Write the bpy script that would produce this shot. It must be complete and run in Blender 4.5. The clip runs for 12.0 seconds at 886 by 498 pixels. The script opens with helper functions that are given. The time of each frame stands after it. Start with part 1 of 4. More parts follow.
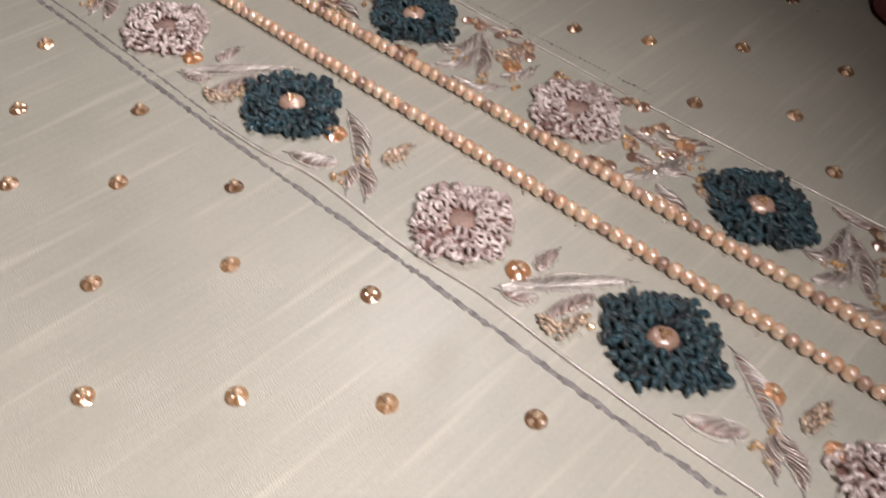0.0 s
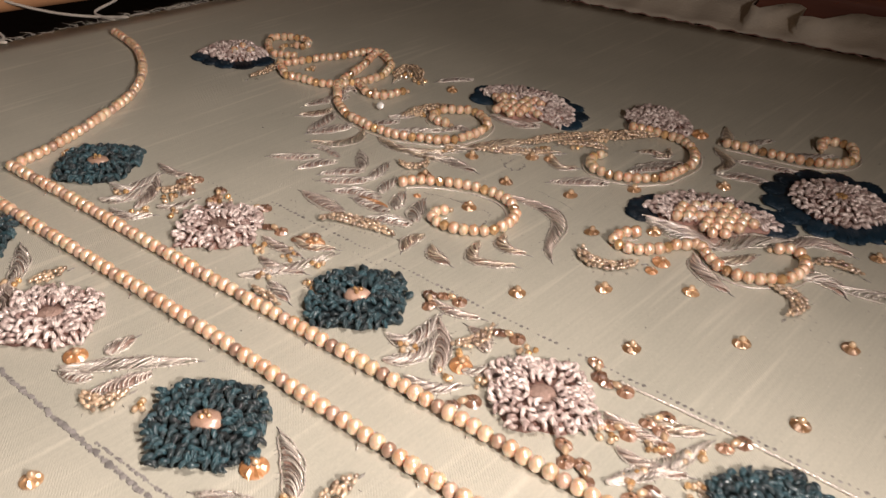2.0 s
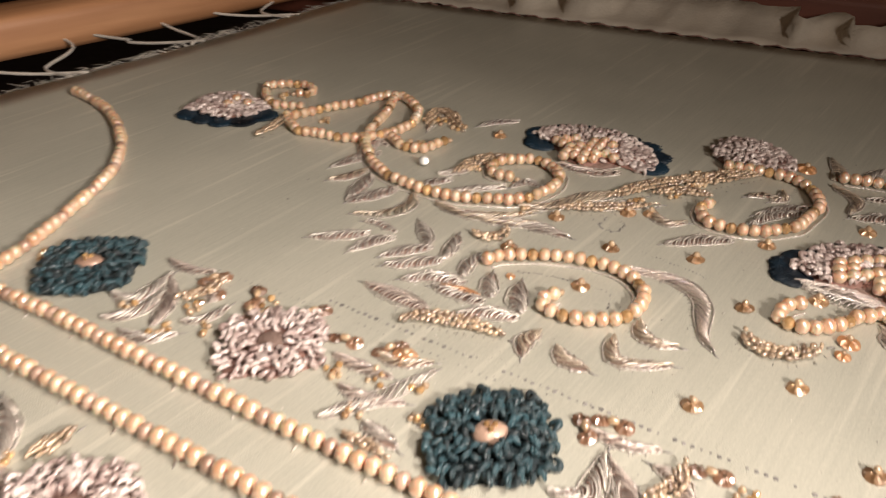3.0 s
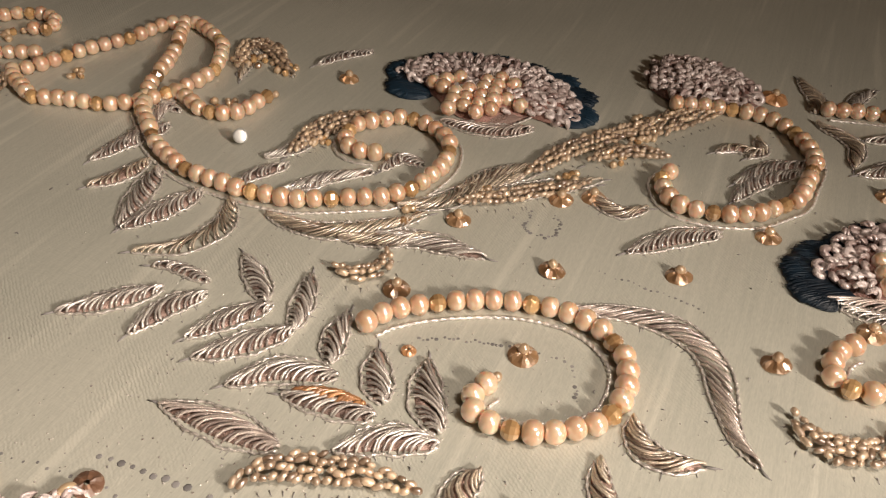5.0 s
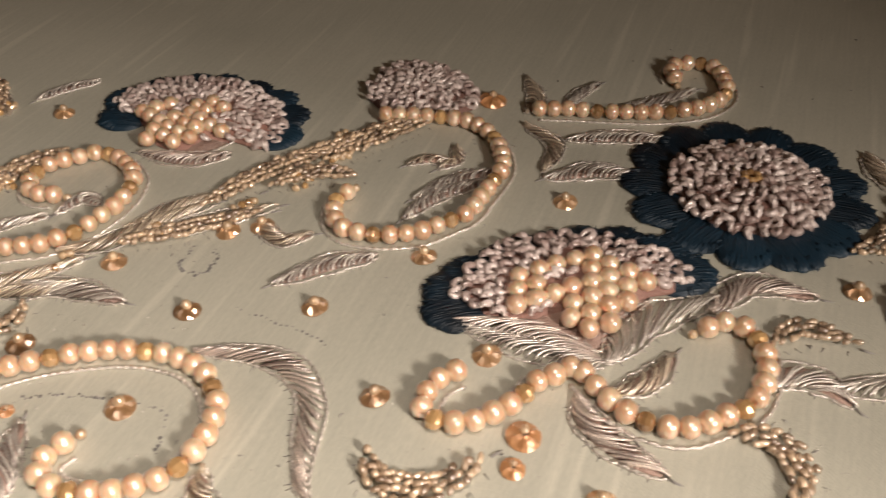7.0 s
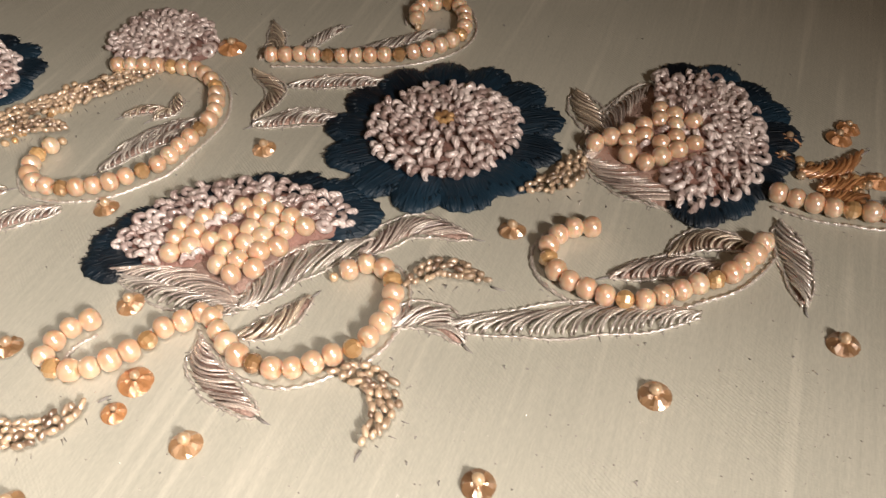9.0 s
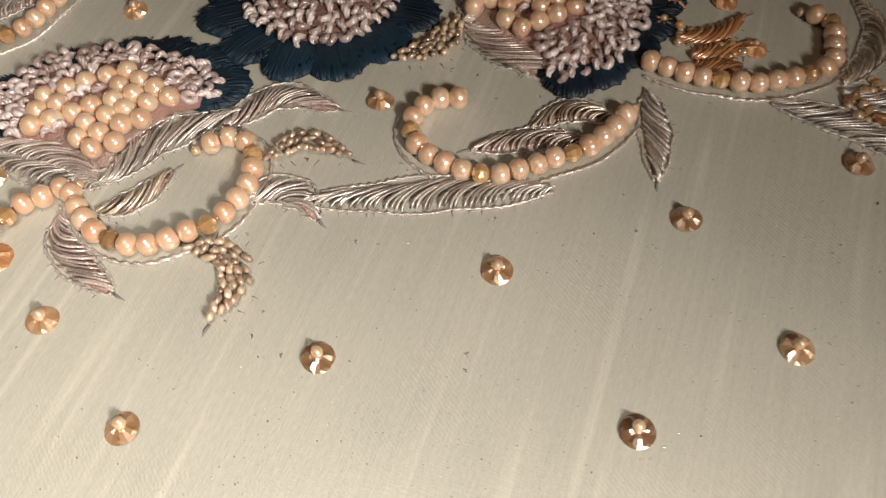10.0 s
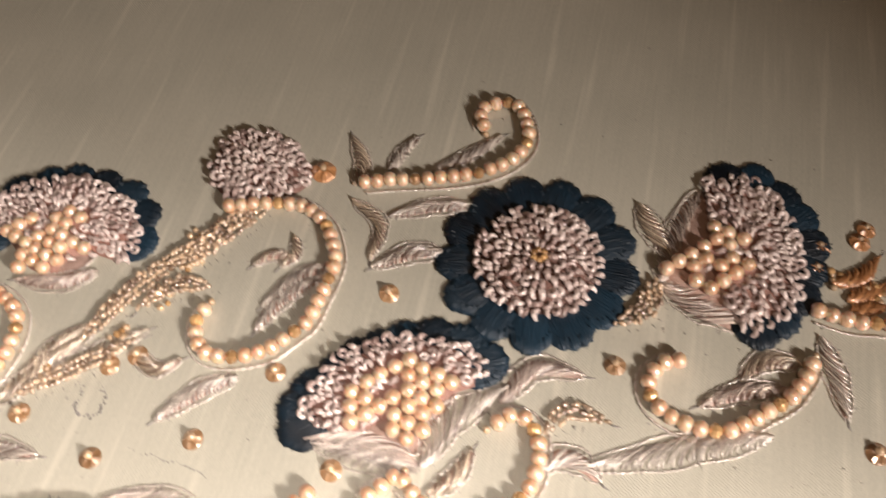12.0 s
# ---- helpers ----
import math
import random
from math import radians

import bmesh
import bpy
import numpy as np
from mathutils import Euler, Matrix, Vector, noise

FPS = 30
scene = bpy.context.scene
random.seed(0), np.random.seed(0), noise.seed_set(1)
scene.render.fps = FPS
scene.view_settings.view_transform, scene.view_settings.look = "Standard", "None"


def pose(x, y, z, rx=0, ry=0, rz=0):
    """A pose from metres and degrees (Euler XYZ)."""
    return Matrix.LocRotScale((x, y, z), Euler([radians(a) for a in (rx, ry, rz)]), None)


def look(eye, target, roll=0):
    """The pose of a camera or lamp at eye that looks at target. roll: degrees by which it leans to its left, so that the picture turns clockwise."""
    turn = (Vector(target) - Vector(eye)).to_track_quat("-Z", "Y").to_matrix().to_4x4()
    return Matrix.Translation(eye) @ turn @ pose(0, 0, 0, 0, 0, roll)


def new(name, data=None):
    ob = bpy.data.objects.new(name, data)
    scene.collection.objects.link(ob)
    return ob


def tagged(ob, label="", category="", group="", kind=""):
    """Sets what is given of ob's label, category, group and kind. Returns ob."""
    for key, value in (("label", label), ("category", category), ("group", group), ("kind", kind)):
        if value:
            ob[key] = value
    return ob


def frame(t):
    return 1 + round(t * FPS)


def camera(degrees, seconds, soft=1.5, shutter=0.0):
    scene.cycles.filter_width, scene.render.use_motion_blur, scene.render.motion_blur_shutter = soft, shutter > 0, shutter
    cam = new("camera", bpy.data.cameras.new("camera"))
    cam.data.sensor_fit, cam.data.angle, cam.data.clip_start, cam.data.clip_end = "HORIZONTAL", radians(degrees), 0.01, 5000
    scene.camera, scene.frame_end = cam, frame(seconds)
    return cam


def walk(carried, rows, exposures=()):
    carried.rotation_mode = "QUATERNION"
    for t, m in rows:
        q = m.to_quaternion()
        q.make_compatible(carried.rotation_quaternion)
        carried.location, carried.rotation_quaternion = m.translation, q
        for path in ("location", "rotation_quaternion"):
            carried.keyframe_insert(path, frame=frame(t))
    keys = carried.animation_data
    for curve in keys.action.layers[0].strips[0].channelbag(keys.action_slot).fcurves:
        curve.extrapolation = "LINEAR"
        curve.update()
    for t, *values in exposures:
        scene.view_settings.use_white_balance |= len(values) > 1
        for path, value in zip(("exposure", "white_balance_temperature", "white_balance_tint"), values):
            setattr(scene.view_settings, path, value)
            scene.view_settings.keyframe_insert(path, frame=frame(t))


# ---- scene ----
cam = camera(56.7, 12.0, soft=1.25, shutter=0.3)
PATH = [
    (0.0, (0.01284, -0.29446, 0.12920), (0.01170, -0.18439, 0.00000), 4.01),
    (0.5, (-0.01309, -0.27392, 0.12606), (-0.01684, -0.15023, 0.00000), 2.56),
    (1.0, (-0.03727, -0.25220, 0.12273), (-0.04404, -0.10413, 0.00000), 2.42),
    (1.5, (-0.04748, -0.22794, 0.12019), (-0.05173, -0.05886, 0.00000), 2.36),
    (2.0, (-0.05974, -0.19565, 0.11390), (-0.06020, -0.02224, 0.00000), 2.06),
    (2.5, (-0.07342, -0.18378, 0.10121), (-0.07378, -0.01303, 0.00000), 0.60),
    (3.0, (-0.09608, -0.14577, 0.09917), (-0.08187, 0.01701, 0.00000), 0.27),
    (3.5, (-0.09356, -0.09884, 0.09156), (-0.06034, 0.03500, 0.00000), 2.08),
    (5.5, (-0.08331, -0.06765, 0.07978), (-0.05219, 0.02093, 0.00000), 1.90),
    (6.0, (-0.07000, -0.06562, 0.07863), (-0.04043, 0.01974, 0.00000), 0.11),
    (6.5, (-0.05567, -0.07380, 0.08495), (-0.02572, 0.01775, 0.00000), -1.97),
    (7.0, (-0.03407, -0.08085, 0.08691), (-0.00253, 0.01284, 0.00000), -2.48),
    (9.0, (0.01281, -0.09988, 0.08599), (0.03985, -0.01885, 0.00000), -4.40),
    (9.5, (0.02211, -0.10206, 0.08282), (0.04256, -0.03755, 0.00000), -5.01),
    (10.0, (0.03052, -0.10332, 0.08917), (0.04922, -0.04766, 0.00000), -4.56),
    (10.5, (0.03232, -0.09977, 0.11793), (0.05533, -0.03509, -0.00000), -4.59),
    (11.0, (0.03069, -0.09861, 0.12605), (0.05456, -0.02369, 0.00000), -7.78),
    (11.5, (0.01656, -0.08752, 0.13450), (0.04622, -0.00975, 0.00000), -6.09),
    (12.0, (0.00083, -0.06232, 0.14597), (0.03531, 0.01980, 0.00000), -7.22),
]
EXPOSURES = [(0.0, -1.2, 6250, 18), (0.5, -1.13, 6500, 19), (1.0, -0.76, 6650, 19), (1.5, -0.55, 6650, 18), (2.0, -0.11, 6900, 18), (2.5, 0.08, 6900, 16), (3.5, 0.61, 6950, 13), (5.5, 0.21, 7100, 14), (7.0, 0.33, 7100, 14), (9.0, 0.76, 6800, 13), (9.5, 0.51, 6700, 11), (10.0, 0.5, 6650, 11), (10.5, 0.74, 6500, 13), (11.0, 0.76, 6550, 16), (11.5, 0.88, 6950, 16), (12.0, 1.19, 6900, 16)]
walk(cam, [(t, look(eye, target, roll)) for t, eye, target, roll in PATH], EXPOSURES)

# ---- light: two added fixed lamps for a light carried by the camera, a dim added overhead fill ----
MM = 0.001
world = bpy.data.worlds.new("room_air")
scene.world = world
world.use_nodes = True
world.node_tree.nodes["Background"].inputs["Color"].default_value = (1.0, 0.86, 0.7, 1)
world.node_tree.nodes["Background"].inputs["Strength"].default_value = 0.02


def area_lamp(name, eye, target, size, watts, colour):
    data = bpy.data.lights.new(name, "AREA")
    data.shape, data.size, data.energy, data.color = "DISK", size, watts, colour
    ob = new(name, data)
    ob.matrix_world = look(eye, target)
    return ob


# unseen lamps added near the camera's way, turned aside so the far cloth darkens
area_lamp("flash_stand_in", (0.0, -0.08, 0.2), (-0.4, -0.35, 0.0), 0.055, 0.6, (1.0, 0.93, 0.86))
area_lamp("flash_stand_in", (0.086, -0.29, 0.181), (-0.5, -0.244, 0.0), 0.055, 2.0, (1.0, 0.93, 0.86))
# unseen fill light added overhead to warm the shaded parts
area_lamp("overhead_fill", (0.1, -0.3, 2.0), (0.0, 0.0, 0.0), 0.5, 1.6, (1.0, 0.68, 0.45))

# ---- materials ----


def material(name, colour, rough=0.5, metal=0.0, coat=0.0, jitter=0.15, grain=1500.0, bump=0.1, sheen=0.0, island=False, transmission=0.0, second=None, ior=1.5):
    """A principled surface with a fine grain, a broader stain and some spread from piece to piece."""
    mat = bpy.data.materials.new(name)
    mat.use_nodes = True
    nodes, links = mat.node_tree.nodes, mat.node_tree.links
    bsdf = nodes["Principled BSDF"]
    bsdf.inputs["Metallic"].default_value = metal
    bsdf.inputs["Coat Weight"].default_value = coat
    bsdf.inputs["Coat Roughness"].default_value = 0.28
    bsdf.inputs["Coat IOR"].default_value = 2.3
    bsdf.inputs["Sheen Weight"].default_value = sheen
    bsdf.inputs["Transmission Weight"].default_value = transmission
    bsdf.inputs["IOR"].default_value = ior
    coords = nodes.new("ShaderNodeNewGeometry")
    fine, broad = nodes.new("ShaderNodeTexNoise"), nodes.new("ShaderNodeTexNoise")
    fine.inputs["Scale"].default_value, broad.inputs["Scale"].default_value = grain, grain / 12
    fine.inputs["Detail"].default_value = 3
    for n in (fine, broad):
        links.new(coords.outputs["Position"], n.inputs["Vector"])
    if island:
        rnd = coords.outputs["Random Per Island"]
    else:
        rnd = nodes.new("ShaderNodeObjectInfo").outputs["Random"]
    add = nodes.new("ShaderNodeMath")
    add.operation = "ADD"
    links.new(rnd, add.inputs[0])
    links.new(broad.outputs["Fac"], add.inputs[1])
    mix = nodes.new("ShaderNodeMapRange")
    mix.inputs["From Min"].default_value, mix.inputs["From Max"].default_value = 0.4, 1.6
    links.new(add.outputs[0], mix.inputs["Value"])
    ramp = nodes.new("ShaderNodeValToRGB")
    dark = [c * (1 - 1.6 * jitter) for c in colour]
    light = second or [min(1, c * (1 + 1.3 * jitter)) for c in colour]
    ramp.color_ramp.elements[0].color, ramp.color_ramp.elements[1].color = (*dark, 1), (*light, 1)
    links.new(mix.outputs["Result"], ramp.inputs["Fac"])
    links.new(ramp.outputs["Color"], bsdf.inputs["Base Color"])
    r = nodes.new("ShaderNodeMapRange")
    r.inputs["To Min"].default_value, r.inputs["To Max"].default_value = rough * 0.7, min(1, rough * 1.3)
    links.new(fine.outputs["Fac"], r.inputs["Value"])
    links.new(r.outputs["Result"], bsdf.inputs["Roughness"])
    b = nodes.new("ShaderNodeBump")
    b.inputs["Strength"].default_value, b.inputs["Distance"].default_value = bump, 0.0004
    links.new(fine.outputs["Fac"], b.inputs["Height"])
    links.new(b.outputs["Normal"], bsdf.inputs["Normal"])
    return mat


def fabric_material():
    """Raw silk: a fine weave at right angles, slubs along one thread, a soft gloss."""
    mat = bpy.data.materials.new("raw_silk")
    mat.use_nodes = True
    nodes, links = mat.node_tree.nodes, mat.node_tree.links
    bsdf = nodes["Principled BSDF"]
    geo = nodes.new("ShaderNodeNewGeometry")
    turn = nodes.new("ShaderNodeMapping")
    turn.inputs["Rotation"].default_value = (0, 0, radians(-48))
    links.new(geo.outputs["Position"], turn.inputs["Vector"])
    heights = []
    for size in ((900, 4400, 900), (3600, 1000, 900)):
        grid = nodes.new("ShaderNodeMapping")
        grid.inputs["Scale"].default_value = size
        links.new(turn.outputs["Vector"], grid.inputs["Vector"])
        yarn = nodes.new("ShaderNodeTexNoise")
        yarn.inputs["Scale"].default_value, yarn.inputs["Detail"].default_value = 1.0, 1
        links.new(grid.outputs["Vector"], yarn.inputs["Vector"])
        crisp = nodes.new("ShaderNodeMapRange")
        crisp.inputs["From Min"].default_value, crisp.inputs["From Max"].default_value = 0.32, 0.68
        links.new(yarn.outputs["Fac"], crisp.inputs["Value"])
        heights.append(crisp.outputs["Result"])
    stretch = nodes.new("ShaderNodeMapping")
    stretch.inputs["Scale"].default_value = (60, 1400, 300)
    links.new(turn.outputs["Vector"], stretch.inputs["Vector"])
    slub = nodes.new("ShaderNodeTexNoise")
    slub.inputs["Scale"].default_value, slub.inputs["Detail"].default_value = 1.0, 4
    links.new(stretch.outputs["Vector"], slub.inputs["Vector"])
    bars = nodes.new("ShaderNodeMapping")
    bars.inputs["Scale"].default_value = (17, 330, 60)
    links.new(turn.outputs["Vector"], bars.inputs["Vector"])
    streak = nodes.new("ShaderNodeTexNoise")
    streak.inputs["Scale"].default_value, streak.inputs["Detail"].default_value = 1.0, 2
    links.new(bars.outputs["Vector"], streak.inputs["Vector"])
    stain = nodes.new("ShaderNodeTexNoise")
    stain.inputs["Scale"].default_value, stain.inputs["Detail"].default_value = 22.0, 4
    links.new(geo.outputs["Position"], stain.inputs["Vector"])

    def blend(a, b, w):
        m = nodes.new("ShaderNodeMix")
        m.inputs["Factor"].default_value = w
        links.new(a, m.inputs["A"])
        links.new(b, m.inputs["B"])
        return m.outputs["Result"]

    diagonal = nodes.new("ShaderNodeMapping")
    diagonal.inputs["Rotation"].default_value = (0, 0, radians(-10))
    links.new(geo.outputs["Position"], diagonal.inputs["Vector"])
    twill = nodes.new("ShaderNodeTexWave")
    twill.bands_direction = "X"
    twill.inputs["Scale"].default_value, twill.inputs["Distortion"].default_value = 640.0, 4.0
    twill.inputs["Detail"].default_value, twill.inputs["Detail Scale"].default_value = 1.0, 2.0
    links.new(diagonal.outputs["Vector"], twill.inputs["Vector"])
    patch = nodes.new("ShaderNodeTexNoise")
    patch.inputs["Scale"].default_value, patch.inputs["Detail"].default_value = 60.0, 2
    links.new(geo.outputs["Position"], patch.inputs["Vector"])
    some = nodes.new("ShaderNodeMapRange")
    some.inputs["From Min"].default_value, some.inputs["From Max"].default_value = 0.44, 0.68
    some.inputs["To Min"].default_value = 0.0
    links.new(patch.outputs["Fac"], some.inputs["Value"])
    broken = nodes.new("ShaderNodeMath")
    broken.operation = "MULTIPLY"
    links.new(twill.outputs["Fac"], broken.inputs[0])
    links.new(some.outputs["Result"], broken.inputs[1])
    thin = nodes.new("ShaderNodeMapRange")
    thin.inputs["From Min"].default_value, thin.inputs["From Max"].default_value = 0.58, 0.70
    links.new(streak.outputs["Fac"], thin.inputs["Value"])
    tone = blend(blend(blend(slub.outputs["Fac"], stain.outputs["Fac"], 0.6), heights[0], 0.16), thin.outputs["Result"], 0.19)
    tone = blend(tone, broken.outputs[0], 0.05)
    ramp = nodes.new("ShaderNodeValToRGB")
    ramp.color_ramp.elements[0].position, ramp.color_ramp.elements[1].position = 0.25, 0.62
    ramp.color_ramp.elements[0].color = (0.415, 0.41, 0.345, 1)
    ramp.color_ramp.elements[1].color = (0.60, 0.577, 0.485, 1)
    links.new(tone, ramp.inputs["Fac"])
    links.new(ramp.outputs["Color"], bsdf.inputs["Base Color"])
    bsdf.inputs["Roughness"].default_value = 0.4
    bsdf.inputs["Specular IOR Level"].default_value = 0.85
    bsdf.inputs["Sheen Weight"].default_value = 0.0
    weave = blend(heights[0], heights[1], 0.5)
    relief = blend(blend(broken.outputs[0], weave, 0.34), slub.outputs["Fac"], 0.15)
    b = nodes.new("ShaderNodeBump")
    b.inputs["Strength"].default_value, b.inputs["Distance"].default_value = 1.0, 0.00008
    links.new(relief, b.inputs["Height"])
    links.new(b.outputs["Normal"], bsdf.inputs["Normal"])
    return mat


def satin_material(name, colour, second):
    """Satin stitch: fine parallel threads along the local x axis."""
    mat = material(name, colour, 0.5, 0.0, 0.0, 0.3, 2500.0, 0.0, 0.0, second=second)
    nodes, links = mat.node_tree.nodes, mat.node_tree.links
    tex = nodes.new("ShaderNodeTexCoord")
    comb = nodes.new("ShaderNodeMapping")
    comb.inputs["Scale"].default_value = (260, 2600, 400)
    links.new(tex.outputs["Object"], comb.inputs["Vector"])
    wave = nodes.new("ShaderNodeTexNoise")
    wave.inputs["Scale"].default_value, wave.inputs["Detail"].default_value = 1.0, 2
    links.new(comb.outputs["Vector"], wave.inputs["Vector"])
    for n in nodes:
        if n.bl_idname == "ShaderNodeBump":
            n.inputs["Strength"].default_value = 1.0
            links.new(wave.outputs["Fac"], n.inputs["Height"])
    return mat


def wood_material(name, dark, light):
    mat = bpy.data.materials.new(name)
    mat.use_nodes = True
    nodes, links = mat.node_tree.nodes, mat.node_tree.links
    bsdf = nodes["Principled BSDF"]
    tex, turn = nodes.new("ShaderNodeTexCoord"), nodes.new("ShaderNodeMapping")
    turn.inputs["Scale"].default_value = (6, 90, 90)
    links.new(tex.outputs["Object"], turn.inputs["Vector"])
    n = nodes.new("ShaderNodeTexNoise")
    n.inputs["Scale"].default_value, n.inputs["Detail"].default_value = 1.5, 6
    links.new(turn.outputs["Vector"], n.inputs["Vector"])
    ramp = nodes.new("ShaderNodeValToRGB")
    ramp.color_ramp.elements[0].position, ramp.color_ramp.elements[1].position = 0.3, 0.7
    ramp.color_ramp.elements[0].color, ramp.color_ramp.elements[1].color = (*dark, 1), (*light, 1)
    links.new(n.outputs["Fac"], ramp.inputs["Fac"])
    links.new(ramp.outputs["Color"], bsdf.inputs["Base Color"])
    bsdf.inputs["Roughness"].default_value = 0.5
    b = nodes.new("ShaderNodeBump")
    b.inputs["Strength"].default_value, b.inputs["Distance"].default_value = 0.3, 0.001
    links.new(n.outputs["Fac"], b.inputs["Height"])
    links.new(b.outputs["Normal"], bsdf.inputs["Normal"])
    return mat


SILK = fabric_material()
SILVER = material("silver_zari", (0.78, 0.58, 0.48), 0.26, 0.35, 1.0, 0.45, 3000, 0.6, island=True, second=(1.0, 0.93, 0.84))
ROSE = material("rose_zari", (0.70, 0.48, 0.40), 0.26, 0.35, 1.0, 0.45, 3000, 0.6, island=True, second=(1.0, 0.86, 0.76))
BRONZE = material("bronze_thread", (0.66, 0.42, 0.27), 0.26, 0.4, 1.0, 0.45, 3000, 0.6, island=True, second=(1.0, 0.85, 0.66))
COPPER = material("copper_foil", (0.60, 0.22, 0.07), 0.25, 0.3, 0.8, 0.35, 1500, 0.4, island=True, second=(0.85, 0.42, 0.18))
CUTBEAD = material("cut_bead", (0.58, 0.33, 0.19), 0.2, 0.2, 1.0, 0.45, 1500, 0.2, island=True, second=(1.0, 0.74, 0.50))
CUTBEAD.node_tree.nodes["Principled BSDF"].inputs["Coat IOR"].default_value = 2.4
PEARL = material("peach_pearl", (0.83, 0.525, 0.335), 0.35, 0.0, 1.0, 0.06, 900, 0.02, 0.0, second=(0.93, 0.66, 0.455))
PEARL.node_tree.nodes["Principled BSDF"].inputs["Coat Roughness"].default_value = 0.18
PEARL.node_tree.nodes["Principled BSDF"].inputs["Coat IOR"].default_value = 3.2
PEARL.node_tree.nodes["Principled BSDF"].inputs["Subsurface Weight"].default_value = 0.6
PEARL.node_tree.nodes["Principled BSDF"].inputs["Subsurface Radius"].default_value = (0.0012, 0.0007, 0.0005)
PEARL.node_tree.nodes["Principled BSDF"].inputs["Subsurface Scale"].default_value = 1.0
GOLD = material("gold_bead", (0.62, 0.33, 0.15), 0.14, 0.35, 0.9, 0.3, 1200, 0.4, second=(0.96, 0.60, 0.27))
GOLD.node_tree.nodes["Principled BSDF"].inputs["Coat Roughness"].default_value = 0.12
SEQUIN = material("bronze_sequin", (0.58, 0.29, 0.12), 0.22, 0.5, 1.0, 0.3, 900, 0.15, second=(0.86, 0.51, 0.26))
GLASS = material("champagne_glass_bead", (0.90, 0.60, 0.36), 0.08, 0.2, 1.0, 0.15, 900, 0.05, transmission=0.3)
TEAL = material("teal_knot_thread", (0.006, 0.026, 0.036), 0.48, 0.0, 0.25, 0.45, 4000, 1.0, 0.08, second=(0.018, 0.084, 0.108))
PINK = material("pink_knot_thread", (0.68, 0.45, 0.40), 0.36, 0.1, 0.8, 0.3, 2800, 0.8, 0.0, second=(1.0, 0.87, 0.82))
UNDERLAY = material("dull_rose_padding", (0.44, 0.30, 0.25), 0.42, 0.25, 0.0, 0.25, 2500, 1.0, island=False)
MAROON = material("under_stitching", (0.29, 0.16, 0.13), 0.5, 0.0, 0, 0.35, 2500, 1.0)
TEALPAD = material("teal_under_stitching", (0.003, 0.012, 0.016), 0.6, 0.0, 0, 0.3, 2500, 0.6)
ROUGHBEAD = material("copper_cabochon", (0.56, 0.33, 0.23), 0.36, 0.2, 0.6, 0.25, 700, 0.6, second=(0.80, 0.54, 0.41))
NAVY = satin_material("navy_satin_stitch", (0.0022, 0.007, 0.015), (0.009, 0.034, 0.060))
PENCIL = material("dark_thread_end", (0.27, 0.25, 0.235), 0.7, 0, 0, 0.3, 2500, 0.1, island=True)
TRACE = material("pencil_mark", (0.25, 0.235, 0.225), 0.7, 0, 0, 0.25, 2500, 0.1, island=True)
COTTON = material("white_cotton", (0.62, 0.57, 0.5), 0.8, 0, 0, 0.2, 800, 0.5, 0.3)
STRIP = material("torn_strip", (0.46, 0.41, 0.34), 0.85, 0, 0, 0.25, 800, 0.6)
BROWNSEQ = material("brown_sequin", (0.34, 0.16, 0.09), 0.15, 0.3, 1.0, 0.3, 900, 0.1, second=(0.55, 0.30, 0.18))
FOIL = material("silver_foil", (0.95, 0.93, 0.88), 0.45, 0.6, 0.6, 0.05, 900, 0.05)
WOOD = wood_material("orange_wood", (0.40, 0.18, 0.08), (0.60, 0.31, 0.16))
REDWOOD = wood_material("red_brown_wood", (0.13, 0.04, 0.025), (0.22, 0.075, 0.045))
PLASTER = material("wall_plaster", (0.30, 0.25, 0.2), 0.8, 0, 0, 0.15, 30, 0.2)
CEMENT = material("dark_cement", (0.035, 0.03, 0.032), 0.8, 0, 0, 0.3, 60, 0.3)
REDTHREAD = material("red_thread", (0.35, 0.01, 0.015), 0.5, 0, 0, 0.2, 3000, 0.5, 0.3)

# ---- building helpers ----


def mesh_of(name, verts, faces, mat, smooth=True):
    me = bpy.data.meshes.new(name)
    me.from_pydata([(x * MM, y * MM, z * MM) for x, y, z in verts], [], faces)
    me.materials.append(mat)
    if smooth:
        me.polygons.foreach_set("use_smooth", [True] * len(me.polygons))
    return me


def thing(name, x, y, label, category, group="", z=0.0):
    ob = new(name)
    ob.empty_display_size = 0.002
    ob.location = (x * MM, y * MM, z * MM)
    return tagged(ob, label, category, group)


def piece(name, me, parent, x=0, y=0, z=0, rot=(0, 0, 0), size=1.0, label="", kind=""):
    ob = new(name, me)
    ob.parent = parent
    ob.location = (x * MM, y * MM, z * MM)
    ob.rotation_euler = rot
    ob.scale = size if isinstance(size, tuple) else (size, size, size)
    return tagged(ob, label, kind=kind)


